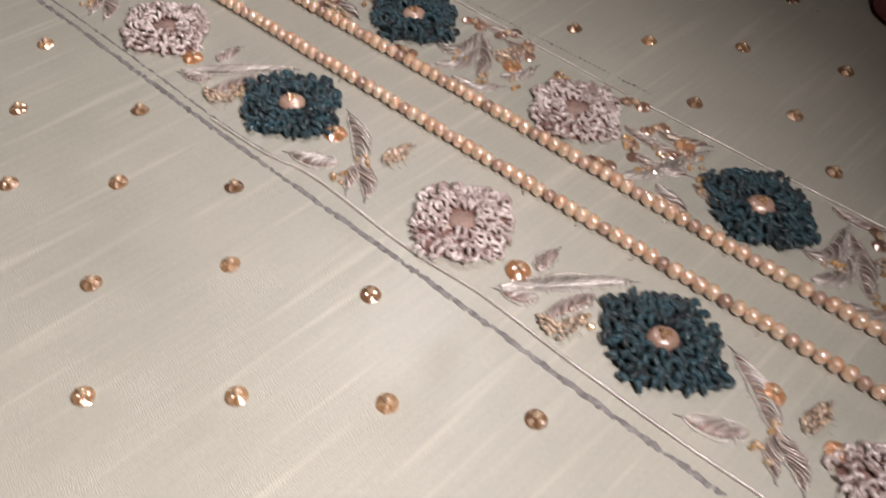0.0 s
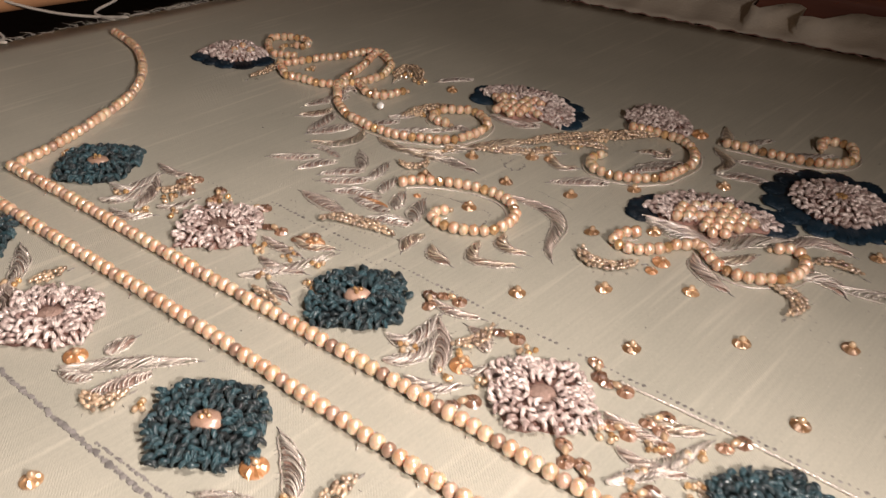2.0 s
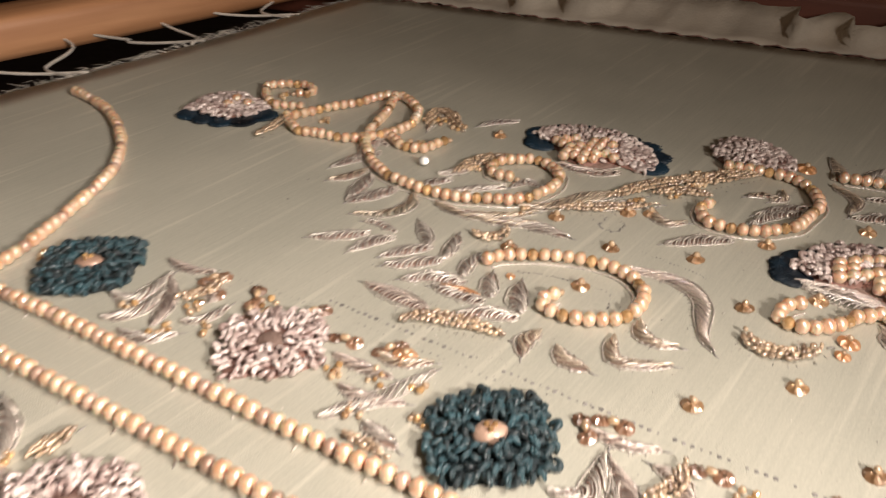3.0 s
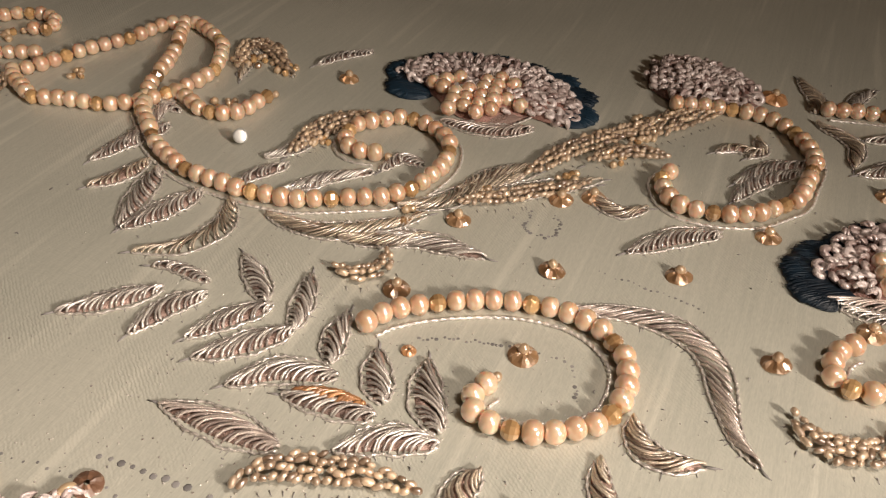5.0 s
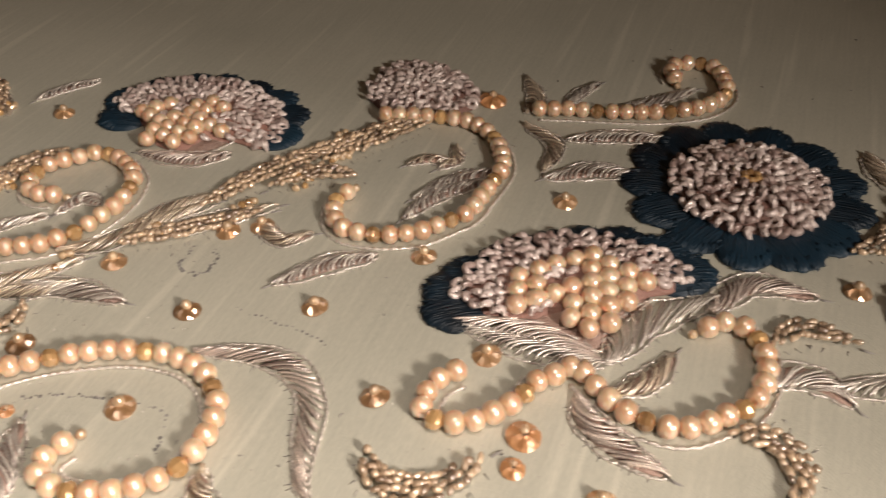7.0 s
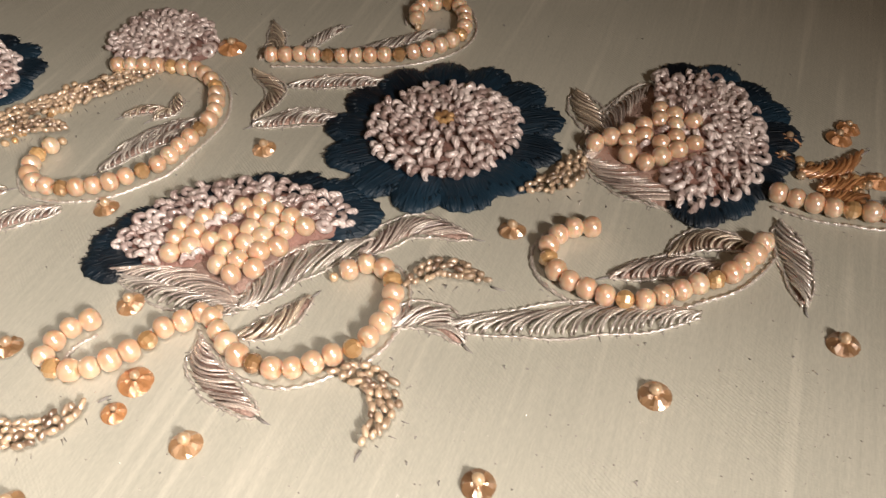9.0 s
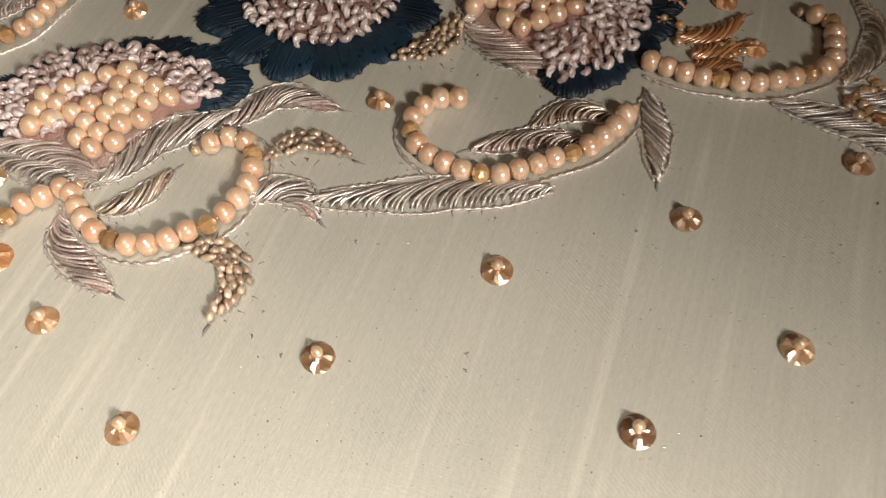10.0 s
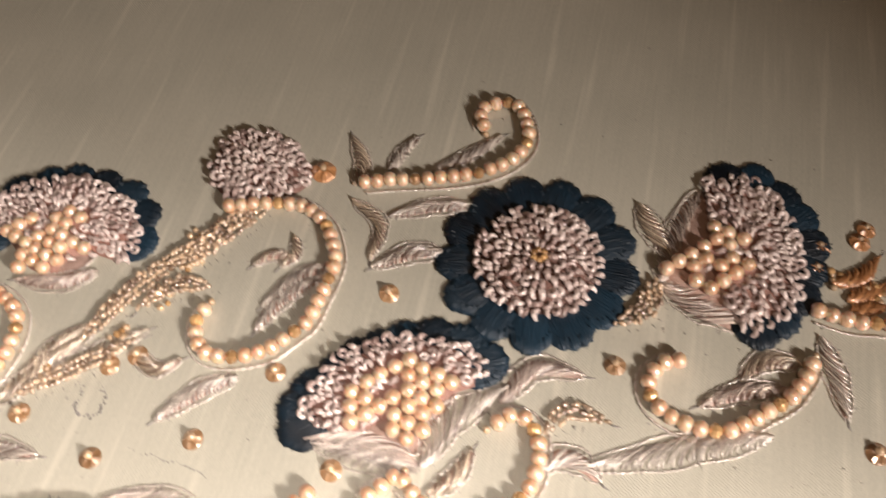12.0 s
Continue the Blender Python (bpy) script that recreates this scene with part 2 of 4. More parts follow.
class Shape:
    """Collects vertices and faces in millimetres."""

    def __init__(self):
        self.v, self.f = [], []

    def rings(self, rows, close_ends=True):
        base, n = len(self.v), len(rows[0])
        for row in rows:
            self.v.extend(row)
        for i in range(len(rows) - 1):
            for j in range(n):
                a, b = base + i * n + j, base + i * n + (j + 1) % n
                self.f.append((a, b, b + n, a + n))
        if close_ends:
            self.f.append(tuple(base + j for j in reversed(range(n))))
            self.f.append(tuple(base + (len(rows) - 1) * n + j for j in range(n)))

    def tube(self, pts, radius, sides=5):
        """pts: (x, y, z); radius: one number or one for each point."""
        rows = []
        for i, p in enumerate(pts):
            a, b = Vector(pts[max(i - 1, 0)]), Vector(pts[min(i + 1, len(pts) - 1)])
            d = (b - a).normalized() if (b - a).length > 1e-9 else Vector((1, 0, 0))
            side = d.cross(Vector((0, 0, 1)))
            side = side.normalized() if side.length > 1e-6 else Vector((1, 0, 0))
            up = side.cross(d)
            r = radius[i] if isinstance(radius, list) else radius
            rows.append([tuple(Vector(p) + r * (math.cos(k * math.tau / sides) * side + math.sin(k * math.tau / sides) * up)) for k in range(sides)])
        self.rings(rows)

    def ball(self, x, y, z, r, n=7, m=5, squash=1.0):
        rows = []
        for i in range(m + 1):
            th = math.pi * (0.06 + 0.88 * i / m)
            rows.append([(x + r * math.sin(th) * math.cos(k * math.tau / n), y + r * math.sin(th) * math.sin(k * math.tau / n), z - r * squash * math.cos(th)) for k in range(n)])
        self.rings(rows)

    def pad(self, outline, height, rings=4, cx=None, cy=None, z0=0.05):
        """A low domed cushion over an outline."""
        n = len(outline)
        cx = sum(p[0] for p in outline) / n if cx is None else cx
        cy = sum(p[1] for p in outline) / n if cy is None else cy
        rows = [[(x, y, -0.15) for x, y in outline]]
        for i in range(rings + 1):
            s = 1 - i / (rings + 0.6)
            rows.append([(cx + (x - cx) * s, cy + (y - cy) * s, z0 + height * math.sqrt(max(0, 1 - s * s))) for x, y in outline])
        self.rings(rows)

    def mesh(self, name, mat, smooth=True):
        return mesh_of(name, self.v, self.f, mat, smooth)


def spline(ctrl, step):
    """Evenly spaced points (x, y) with the direction, along a smooth line through ctrl."""
    pts = [Vector((*p, 0)) for p in ctrl]
    pts = [2 * pts[0] - pts[1]] + pts + [2 * pts[-1] - pts[-2]]
    dense = []
    for i in range(1, len(pts) - 2):
        p0, p1, p2, p3 = pts[i - 1:i + 3]
        for k in range(16):
            u = k / 16
            dense.append(0.5 * (2 * p1 + (p2 - p0) * u + (2 * p0 - 5 * p1 + 4 * p2 - p3) * u * u + (3 * p1 - p0 - 3 * p2 + p3) * u ** 3))
    dense.append(pts[-2])
    run = [0.0]
    for a, b in zip(dense, dense[1:]):
        run.append(run[-1] + (b - a).length)
    count = max(2, round(run[-1] / step) + 1)
    out, j = [], 0
    for i in range(count):
        s = run[-1] * i / (count - 1)
        while j < len(run) - 2 and run[j + 1] < s:
            j += 1
        u = (s - run[j]) / max(1e-9, run[j + 1] - run[j])
        p = dense[j].lerp(dense[j + 1], u)
        d = (dense[j + 1] - dense[j]).normalized()
        out.append((p.x, p.y, d.x, d.y))
    return out


rng = random.Random(7)


def rope(shape, ctrl, r=0.28, z=0.3, offset=0.0):
    """A twisted metal thread laid along a line: a tube whose thickness swells stitch by stitch."""
    row = spline(ctrl, 0.33)
    pts, rad = [], []
    for i, (x, y, dx, dy) in enumerate(row):
        wob = offset + 0.08 * math.sin(i * 1.7)
        pts.append((x - dy * wob, y + dx * wob, z + 0.08 * math.sin(i * math.pi / 2)))
        rad.append(r * (0.72 + 0.4 * abs(math.sin(i * math.pi / 4 + 0.4))))
    shape.tube(pts, rad, 5)


# ---- room ----


def slab(name, x0, y0, z0, x1, y1, z1, mat, label):
    s = Shape()
    s.rings([[(x0, y0, z), (x1, y0, z), (x1, y1, z), (x0, y1, z)] for z in (z0, z1)])
    ob = new(name, s.mesh(name, mat, False))
    return tagged(ob, label, "room", kind="structure")


slab("floor", -1700, -1700, -400, 1700, 1700, -350, CEMENT, "dark cement floor under the embroidery frame")
slab("wall_north", -1700, 1700, -350, 1700, 1780, 2200, PLASTER, "dim plaster wall of the workroom")
slab("wall_south", -1700, -1780, -350, 1700, -1700, 2200, PLASTER, "dim plaster wall of the workroom")
slab("wall_east", 1700, -1780, -350, 1780, 1780, 2200, PLASTER, "dim plaster wall of the workroom")
slab("wall_west", -1780, -1780, -350, -1700, 1780, 2200, PLASTER, "dim plaster wall of the workroom")
slab("ceiling", -1780, -1780, 2200, 1780, 1780, 2260, PLASTER, "dim plaster ceiling of the workroom")

# ---- fabric stretched on its frame ----
KX, KY = -99.0, 249.0
AX, AY, BX, BY = -0.704, -0.710, 0.873, -0.487


def on_cloth(a, b):
    return KX + a * AX + b * BX, KY + a * AY + b * BY


def build_fabric():
    s = Shape()
    n, m = 60, 60
    for i in range(n + 1):
        for j in range(m + 1):
            a, b = 720 * i / n, 720 * j / m
            if i == 0:
                a += rng.uniform(-1.5, 1.5)
            if j == 0:
                b += rng.uniform(-1.2, 1.2)
            x, y = on_cloth(a, b)
            edge = max(0, 1 - b / 14) ** 2
            s.v.append((x, y, 1.2 * edge * math.sin(a / 21.0) * 0.4))
    for i in range(n):
        for j in range(m):
            k = i * (m + 1) + j
            s.f.append((k, k + m + 1, k + m + 2, k + 1))
    cloth = thing("embroidered_fabric", KX, KY, "pale greyish beige raw silk stretched flat on a wooden frame", "fabric")
    s.v = [(x - KX, y - KY, z) for x, y, z in s.v]
    sheet = piece("cloth_sheet", s.mesh("cloth_sheet", SILK), cloth)
    mod = sheet.modifiers.new("thickness", "SOLIDIFY")
    mod.thickness, mod.offset = 0.0004, -1
    fringe = Shape()
    for k in range(420):
        a = rng.uniform(0, 330)
        x, y = on_cloth(a, rng.uniform(-0.5, 2.0))
        out = rng.uniform(2, 7)
        ang = math.atan2(-BY, -BX) + rng.uniform(-0.7, 0.7)
        px, py = x - KX, y - KY
        fringe.tube([(px, py, -0.2), (px + 0.5 * out * math.cos(ang), py + 0.5 * out * math.sin(ang), rng.uniform(0, 1.2)),
                     (px + out * math.cos(ang + 0.4), py + out * math.sin(ang + 0.4), rng.uniform(-1.5, 1.5))], [0.14, 0.12, 0.06], 4)
    piece("frayed_edge", fringe.mesh("frayed_edge", COTTON), cloth, label="loose pale threads along the raw edge", kind="stuff")


build_fabric()


def beam(name, x0, y0, x1, y1, width, top, depth, mat, label):
    """A squared timber with rounded arrises whose near top edge runs from the first point to the second; it lies to the left of that way."""
    length = math.hypot(x1 - x0, y1 - y0)
    ang = math.atan2(y1 - y0, x1 - x0)
    c = 5.0
    prof = []
    for cx, cz, a0 in ((width - c, -c, 0), (c, -c, 90), (c, -depth + c, 180), (width - c, -depth + c, 270)):
        for k in range(4):
            a = radians(a0 + 30 * k)
            prof.append((cx + c * math.cos(a), cz + c * math.sin(a)))
    s = Shape()
    rows = []
    for i in range(25):
        u = length * i / 24
        rows.append([(u, y + 0.5 * math.sin(i * 0.9), z + 0.4 * math.sin(i * 0.6 + y)) for y, z in prof])
    s.rings(rows)
    t = thing(name, x0, y0, label, "wooden beam", "beams of the embroidery frame", z=top)
    piece("timber", s.mesh("timber", mat), t, rot=(0, 0, ang))
    return t


beam("frame_beam", -560, -88, 90, 420, 24, 15, 17, WOOD, "orange-brown wooden beam of the embroidery frame, lit on top")
beam("frame_beam", -330, 414, 520, -62, 48, 16, 40, REDWOOD, "red-brown wooden roller beam that the cloth is tied to")


def build_binding():
    """The torn white strip by which the cloth is sewn to the roller beam."""
    t = thing("binding_strip", KX, KY, "torn white cotton strip sewn between silk and beam", "cloth strip")
    s = Shape()
    n = 160
    for i in range(n + 1):
        b = -150 + 700 * i / n
        w = 23 + 7 * noise.noise((b * 0.09, 0, 0)) + (-17 if noise.noise((b * 0.045, 3, 0)) > 0.12 else 0)
        for k in range(5):
            u = k / 4
            x, y = on_cloth(-w * u, b)
            s.v.append((x - KX, y - KY, 0.7 + 10 * u * u + 1.6 * noise.noise((b * 0.12, u * 2, 5))))
    for i in range(n):
        for k in range(4):
            a = i * 5 + k
            s.f.append((a, a + 5, a + 6, a + 1))
    strip = piece("strip", s.mesh("strip", STRIP), t)
    mod = strip.modifiers.new("thickness", "SOLIDIFY")
    mod.thickness = 0.0005
    seam = Shape()
    pts = [on_cloth(1.5, b) for b in range(-40, 500, 10)]
    for i, (x, y) in enumerate(pts[:-1]):
        x2, y2 = pts[i + 1]
        seam.tube([(x - KX, y - KY, 0.2), ((x + x2) / 2 - KX, (y + y2) / 2 - KY, 1.2), (x + 0.85 * (x2 - x) - KX, y + 0.85 * (y2 - y) - KY, 0.2)], 0.35, 5)
    piece("seam", seam.mesh("seam", MAROON), t, label="dark tacking stitches along the fold", kind="stuff")


build_binding()


def lacing(a, b2, slack):
    """One lacing thread from the raw edge to the side beam."""
    x, y = on_cloth(a, 1.0)
    t = thing("lacing_thread", x, y, "slack white cotton thread lacing the cloth to the beam", "thread", "lacing threads")
    ex, ey = on_cloth(b2, -46)
    s = Shape()
    row = spline([(0, 0), ((ex - x) * 0.35 + slack, (ey - y) * 0.3), ((ex - x) * 0.7 - slack, (ey - y) * 0.75), (ex - x, ey - y)], 2.0)
    s.tube([(p[0], p[1], 0.3 + 5 * i / len(row) - 3 * math.sin(math.pi * i / len(row))) for i, p in enumerate(row)], 0.6, 6)
    piece("thread", s.mesh("thread", COTTON), t)


for k in range(6):
    lacing(42 + 50 * k, 66 + 50 * k, 9 * (-1) ** k)
    lacing(48 + 50 * k, 20 + 50 * k, -6 * (-1) ** k)

# ---- beads, pearls, sequins ----


def ball_mesh(name, r, mat, n=14, m=9, squash=1.0, smooth=True):
    s = Shape()
    s.ball(0, 0, 0, r, n, m, squash)
    return s.mesh(name, mat, smooth)


def cup_mesh(r, mat):
    """A faceted domed sequin with a hole."""
    s = Shape()
    rows = []
    for rr, z, fold in ((0.2, 0.56, 0), (0.5, 0.5, 0.08), (0.82, 0.28, 0.12), (1.0, 0.09, 0.03), (1.0, 0.03, 0.03), (0.5, 0.4, 0.03), (0.2, 0.46, 0)):
        rows.append([(rr * r * math.cos(k * math.tau / 18), rr * r * math.sin(k * math.tau / 18), (z + fold * math.cos(6 * k * math.tau / 18)) * r * 0.8) for k in range(18)])
    rows.append(rows[0])
    s.rings(rows, False)
    return s.mesh("sequin", mat, False)


def ring_mesh(name, r, tube, mat, n=11, m=6):
    """A knot: one small loop of thread."""
    s = Shape()
    rows = []
    for i in range(n + 1):
        a = math.tau * i / n
        rr = r * (1 + 0.12 * math.sin(2 * a + 0.6))
        rows.append([((rr + tube * math.cos(k * math.tau / m)) * math.cos(a), (rr + tube * math.cos(k * math.tau / m)) * math.sin(a), tube * math.sin(k * math.tau / m) + 0.25 * tube * math.sin(a)) for k in range(m)])
    s.rings(rows, False)
    return s.mesh(name, mat)


def curl_mesh(name, r, tube, mat, sweep, rise):
    """A knot: one curled stitch of thick thread, its ends tucked in."""
    s = Shape()
    rows, n, m = [], 10, 6
    for i in range(n + 1):
        u = i / n
        a = sweep * (u - 0.5)
        rr = r * (1 - 0.25 * u)
        k = tube * (0.55 + 0.45 * math.sin(math.pi * min(1, 0.12 + 0.88 * u)))
        cx, cy, cz = rr * math.cos(a) * 1.15, rr * math.sin(a), rise * math.sin(math.pi * u) - 0.25 * tube
        rows.append([(cx + k * math.cos(q * math.tau / m) * math.cos(a), cy + k * math.cos(q * math.tau / m) * math.sin(a), cz + k * math.sin(q * math.tau / m)) for q in range(m)])
    s.rings(rows)
    return s.mesh(name, mat)


def arch_mesh(name, span, tube, mat, rise, bend):
    """A knot: a fat bullion stitch of three twisted strands arched over the cloth."""
    s = Shape()
    for strand in range(3):
        pts, radii = [], []
        for i in range(9):
            u = i / 8
            turn = strand * math.tau / 3 + 5.5 * u
            swell = 0.55 + 0.45 * math.sin(math.pi * u)
            off = 0.5 * tube * swell
            pts.append((span * (u - 0.5) * 0.92, bend * math.sin(math.pi * u) + off * math.cos(turn), rise * math.sin(math.pi * u) - 0.3 * tube + off * math.sin(turn)))
            radii.append(0.58 * tube * swell)
        s.tube(pts, radii, 6)
    return s.mesh(name, mat)


def barrel_mesh(name, mat):
    """A pearl flattened along its string, its ends blunt round the hole."""
    s = Shape()
    rows = [[(0.16 * math.cos(k * math.tau / 18), 0.16 * math.sin(k * math.tau / 18), -0.7) for k in range(18)]]
    for i in range(11):
        th = math.pi * (0.07 + 0.86 * i / 10)
        r = math.sin(th) ** 0.72
        rows.append([(r * math.cos(k * math.tau / 18), r * math.sin(k * math.tau / 18), -0.86 * math.cos(th)) for k in range(18)])
    rows.append([(0.16 * math.cos(k * math.tau / 18), 0.16 * math.sin(k * math.tau / 18), 0.7) for k in range(18)])
    s.rings(rows)
    return s.mesh(name, mat)


PEARL_BALL = ball_mesh("pearl", 1.0, PEARL, 16, 10, 0.92)
PEARL_BARREL = barrel_mesh("pearl", PEARL)
COPPER_BALL = ball_mesh("copper_bead", 1.0, ROUGHBEAD, 12, 7, 0.9)
GOLD_BALL = ball_mesh("gold_bead", 1.0, GOLD, 9, 6, 0.9, False)
GLASS_BALL = ball_mesh("seed_bead", 1.0, GLASS, 10, 6, 0.85)
SEQUIN_CUP = cup_mesh(2.1, SEQUIN)
BROWN_CUP = cup_mesh(2.0, BROWNSEQ)
COPPER_CUP = cup_mesh(2.4, COPPER)
TEAL_KNOT = [arch_mesh("knot", 2.5, 0.58, TEAL, h, w) for h, w in ((0.75, 0.3), (0.55, -0.35), (0.9, 0.1))] + [curl_mesh("knot", 0.72, 0.56, TEAL, w, 0.6) for w in (3.6, 4.6)]
PINK_KNOT = [arch_mesh("knot", 2.3, 0.52, PINK, h, w) for h, w in ((0.8, 0.4), (0.6, -0.5))] + [curl_mesh("knot", 0.8, 0.5, PINK, w, 0.45) for w in (4.6, 5.4)]
PINK_LUMP = [arch_mesh("knot", 2.0, 0.52, PINK, h, w) for h, w in ((0.7, 0.25), (0.55, -0.35), (0.8, 0.1))] + [curl_mesh("knot", 0.66, 0.5, PINK, w, h) for w, h in ((4.6, 0.35), (5.6, 0.25))] + [ring_mesh("knot", 0.7, 0.46, PINK)]


def sequin_dot(x, y, turn):
    t = thing("sequin_dot", x, y, "single bronze faceted sequin held down by a seed bead", "sequin", "scattered sequins on the silk")
    piece("sequin", SEQUIN_CUP, t, 0, 0, 0.05, (radians(rng.uniform(-7, 7)), radians(rng.uniform(-7, 7)), turn))
    piece("seed_bead", GLASS_BALL, t, 0.1, 0.2, 1.25, (radians(70), 0, turn), 0.85, "clear champagne seed bead")


DOTS = [(-53.5, -1), (20.8, 16.1), (-4.7, -10.7), (-66.4, 16.4), (-52.5, 29.8), (-34.1, 30.4), (-42.8, 14.1), (-24.8, 7.7), (-21.3, -11.8), (-6, 12.1),
        (-1, -37.1), (29.5, -56.1), (54.2, -53.6), (80.1, -56.4), (5.8, -55.6), (59.8, -79.3), (50.7, -19.7), (82, -77.8), (-1.7, -197.7), (-30.5, -192.9),
        (-18.7, -58.5), (-42.4, -39.9), (10.4, -79.9), (33.6, -79.7), (-21.7, -37), (-34.6, -171.4), (4.1, -221.5), (30.6, -222.2), (-22.5, -222.3), (-56, -200.2)]
DOTS += [(-62, -149), (-48.9, -224.7), (-89.6, -151.9), (-92.8, -126.9), (-82.3, -175.7), (-59.5, -172.8), (42.2, -102.7), (62.1, -105.8), (87.4, -105.6), (113.2, -112.7),
         (71.1, -130.6), (95.6, -132.5), (100.5, -152), (-59.2, 80.9), (-28.5, 29.5), (106, -80), (106, -58), (-124.1, -123.6), (-129.9, -100.3), (-116.6, -150.3), (-83.4, -201.9)]
for k, (x, y) in enumerate(DOTS):
    sequin_dot(x, y, k * 1.3)


def sequin_pair(x, y, turn):
    """Two sequins that share a bead, like a pair of spectacles."""
    t = thing("sequin_pair", x, y, "pair of brown domed sequins joined by a pale bead", "sequin", "sequin pairs on the border")
    dx, dy = 2.1 * math.cos(turn), 2.1 * math.sin(turn)
    piece("sequin", BROWN_CUP, t, dx, dy, 0.15, (0.2, 0, turn), 0.9)
    piece("sequin", BROWN_CUP, t, -dx, -dy, 0.15, (-0.2, 0, turn), 0.9)
    piece("bugle_bead", GLASS_BALL, t, 0, 0, 1.1, (0, radians(90), turn), (0.75, 0.75, 1.3), "pale peach bead")


for k, (x, y) in enumerate([(-24, -71.4), (-17.4, -80.3), (-17.3, -85.3), (-25.4, -83.1), (-4.1, -86.1), (-27.1, -66), (15.1, -103.9), (24.3, -107.9), (29.7, -114.9), (-2.5, -118.5), (-23.9, -98.8),
                            (-33.4, -94.3), (-57.7, -43.6), (-132.6, 7.7), (-122.6, 0.5), (-132.9, 2.5), (-110.4, -6.6), (-123.5, -5.2), (-103.9, -16.4), (-95.2, -20), (-62.8, -44.3), (-45.1, -56.2), (-55.1, -77.5),
                            (-36.3, -89.5), (56, -133), (60, -142), (54, -150), (46, -155), (65, -150), (105, -172)]):
    sequin_pair(x, y, -0.6 + 1.1 * math.sin(k * 2.1))


def flat_sequin(x, y, size, label):
    t = thing("orange_sequin", x, y, label, "sequin")
    piece("sequin", COPPER_CUP, t, 0, 0, 0.1, (0.1, 0.1, 0), size)
    piece("seed_bead", GLASS_BALL, t, 0.2, 0.3, 1.3 * size, (0, 0, 0), 0.7 * size)


for x, y, size in ((-68.0, 4.1, 0.6), (-5.6, -25.0, 1.3), (-8.8, -28.8, 0.9), (-92.1, -95.7, 1.5), (27.3, -188.8, 1.5), (-55.5, -66.4, 1.4), (-92.5, -22.6, 1.5), (74.1, -213.3, 1.4), (83.2, -224.3, 1.3),
                   (-15.5, -152, 1.5), (-55, -128, 1.4), (-135, -68, 1.4), (25.5, -121.5, 1.4), (66.5, -147, 1.4), (22.2, 51, 1.6), (-130.5, 114, 1.0), (100.4, -19.5, 1.2), (107.9, -22.5, 1.2), (96.4, -23, 1.2), (111, -21, 1.1), (124, -48, 1.3), (127.5, -50, 1.3), (130.5, -53, 1.2), (119, -63.5, 1.3), (124, -66.5, 1.3), (130, -69, 1.3), (106, -33.5, 1.1)):
    flat_sequin(x, y, size * 0.75, "orange copper sequin with a bead on its middle")


def mirror_sequin(x, y):
    t = thing("silver_sequin", x, y, "bright flat silver sequin that catches the lamp", "sequin")
    s = Shape()
    s.pad([(1.35 * math.cos(k * math.tau / 16), 1.35 * math.sin(k * math.tau / 16)) for k in range(16)], 0.25)
    piece("disc", s.mesh("disc", FOIL), t, 0, 0, 1.7, (radians(52), radians(-4), 0))


mirror_sequin(-83.3, 61.9)


def pearl_strand(ctrl, pitch, every, label, name="pearl_strand", thread_side=0):
    row = spline(ctrl, pitch)
    x0, y0 = row[0][:2]
    t = thing(name, x0, y0, label, "pearl strand")
    r = pitch * 0.585
    for i, (x, y, dx, dy) in enumerate(row):
        ang = math.atan2(dy, dx)
        wob = rng.uniform(-0.12, 0.12)
        if every and i % every == every - 1:
            kind_of = ("gold_bead", GOLD_BALL) if "scroll" in label else ("copper_bead", COPPER_BALL)
            piece(*kind_of, t, x - x0 - dy * wob, y - y0 + dx * wob, r * 0.84, (0, 1.57, ang), r * 0.92)
        else:
            piece("pearl", PEARL_BARREL, t, x - x0 - dy * wob, y - y0 + dx * wob, r * 0.96, (0, 1.57 + rng.uniform(-0.12, 0.12), ang + rng.uniform(-0.1, 0.1)), r * rng.uniform(0.95, 1.05))
    s = Shape()
    local = [(x - x0, y - y0) for x, y, *_ in row]
    s.tube([(x, y, r * 0.9) for x, y in local], 0.16, 4)
    piece("stringing_thread", s.mesh("stringing_thread", COPPER), t)
    if "border" in label:
        s = Shape()
        for i in range(2, len(local), 5):
            for side in (-1, 1):
                if rng.random() < 0.3:
                    continue
                (x, y), (dx, dy) = local[i], row[i][2:]
                a, b, q = r + 0.2, r + rng.uniform(0.7, 1.3), rng.uniform(-0.6, 0.6)
                s.tube([(x - side * dy * a, y + side * dx * a, 0.4), (x - side * dy * b + dx * q, y + side * dx * b + dy * q, 0.12)], [0.2, 0.14], 5)
        piece("tacking", s.mesh("tacking", SILVER), t, label="tiny silver stitches that hold the row", kind="stuff")
    if "scroll" in label:
        (x1, y1), (x2, y2) = local[-2], local[-1]
        piece("seed_bead", GLASS_BALL, t, x2 + 0.85 * (x2 - x1), y2 + 0.85 * (y2 - y1), 0.9, (1.2, 0, 0.5), 0.75, "champagne seed bead that ends the strand")
    if thread_side:
        s = Shape()
        rope(s, local, 0.28, 0.24, thread_side * (r + 0.65))
        piece("couched_thread", s.mesh("couched_thread", SILVER), t, label="twisted silver thread laid beside the pearls")
    return t


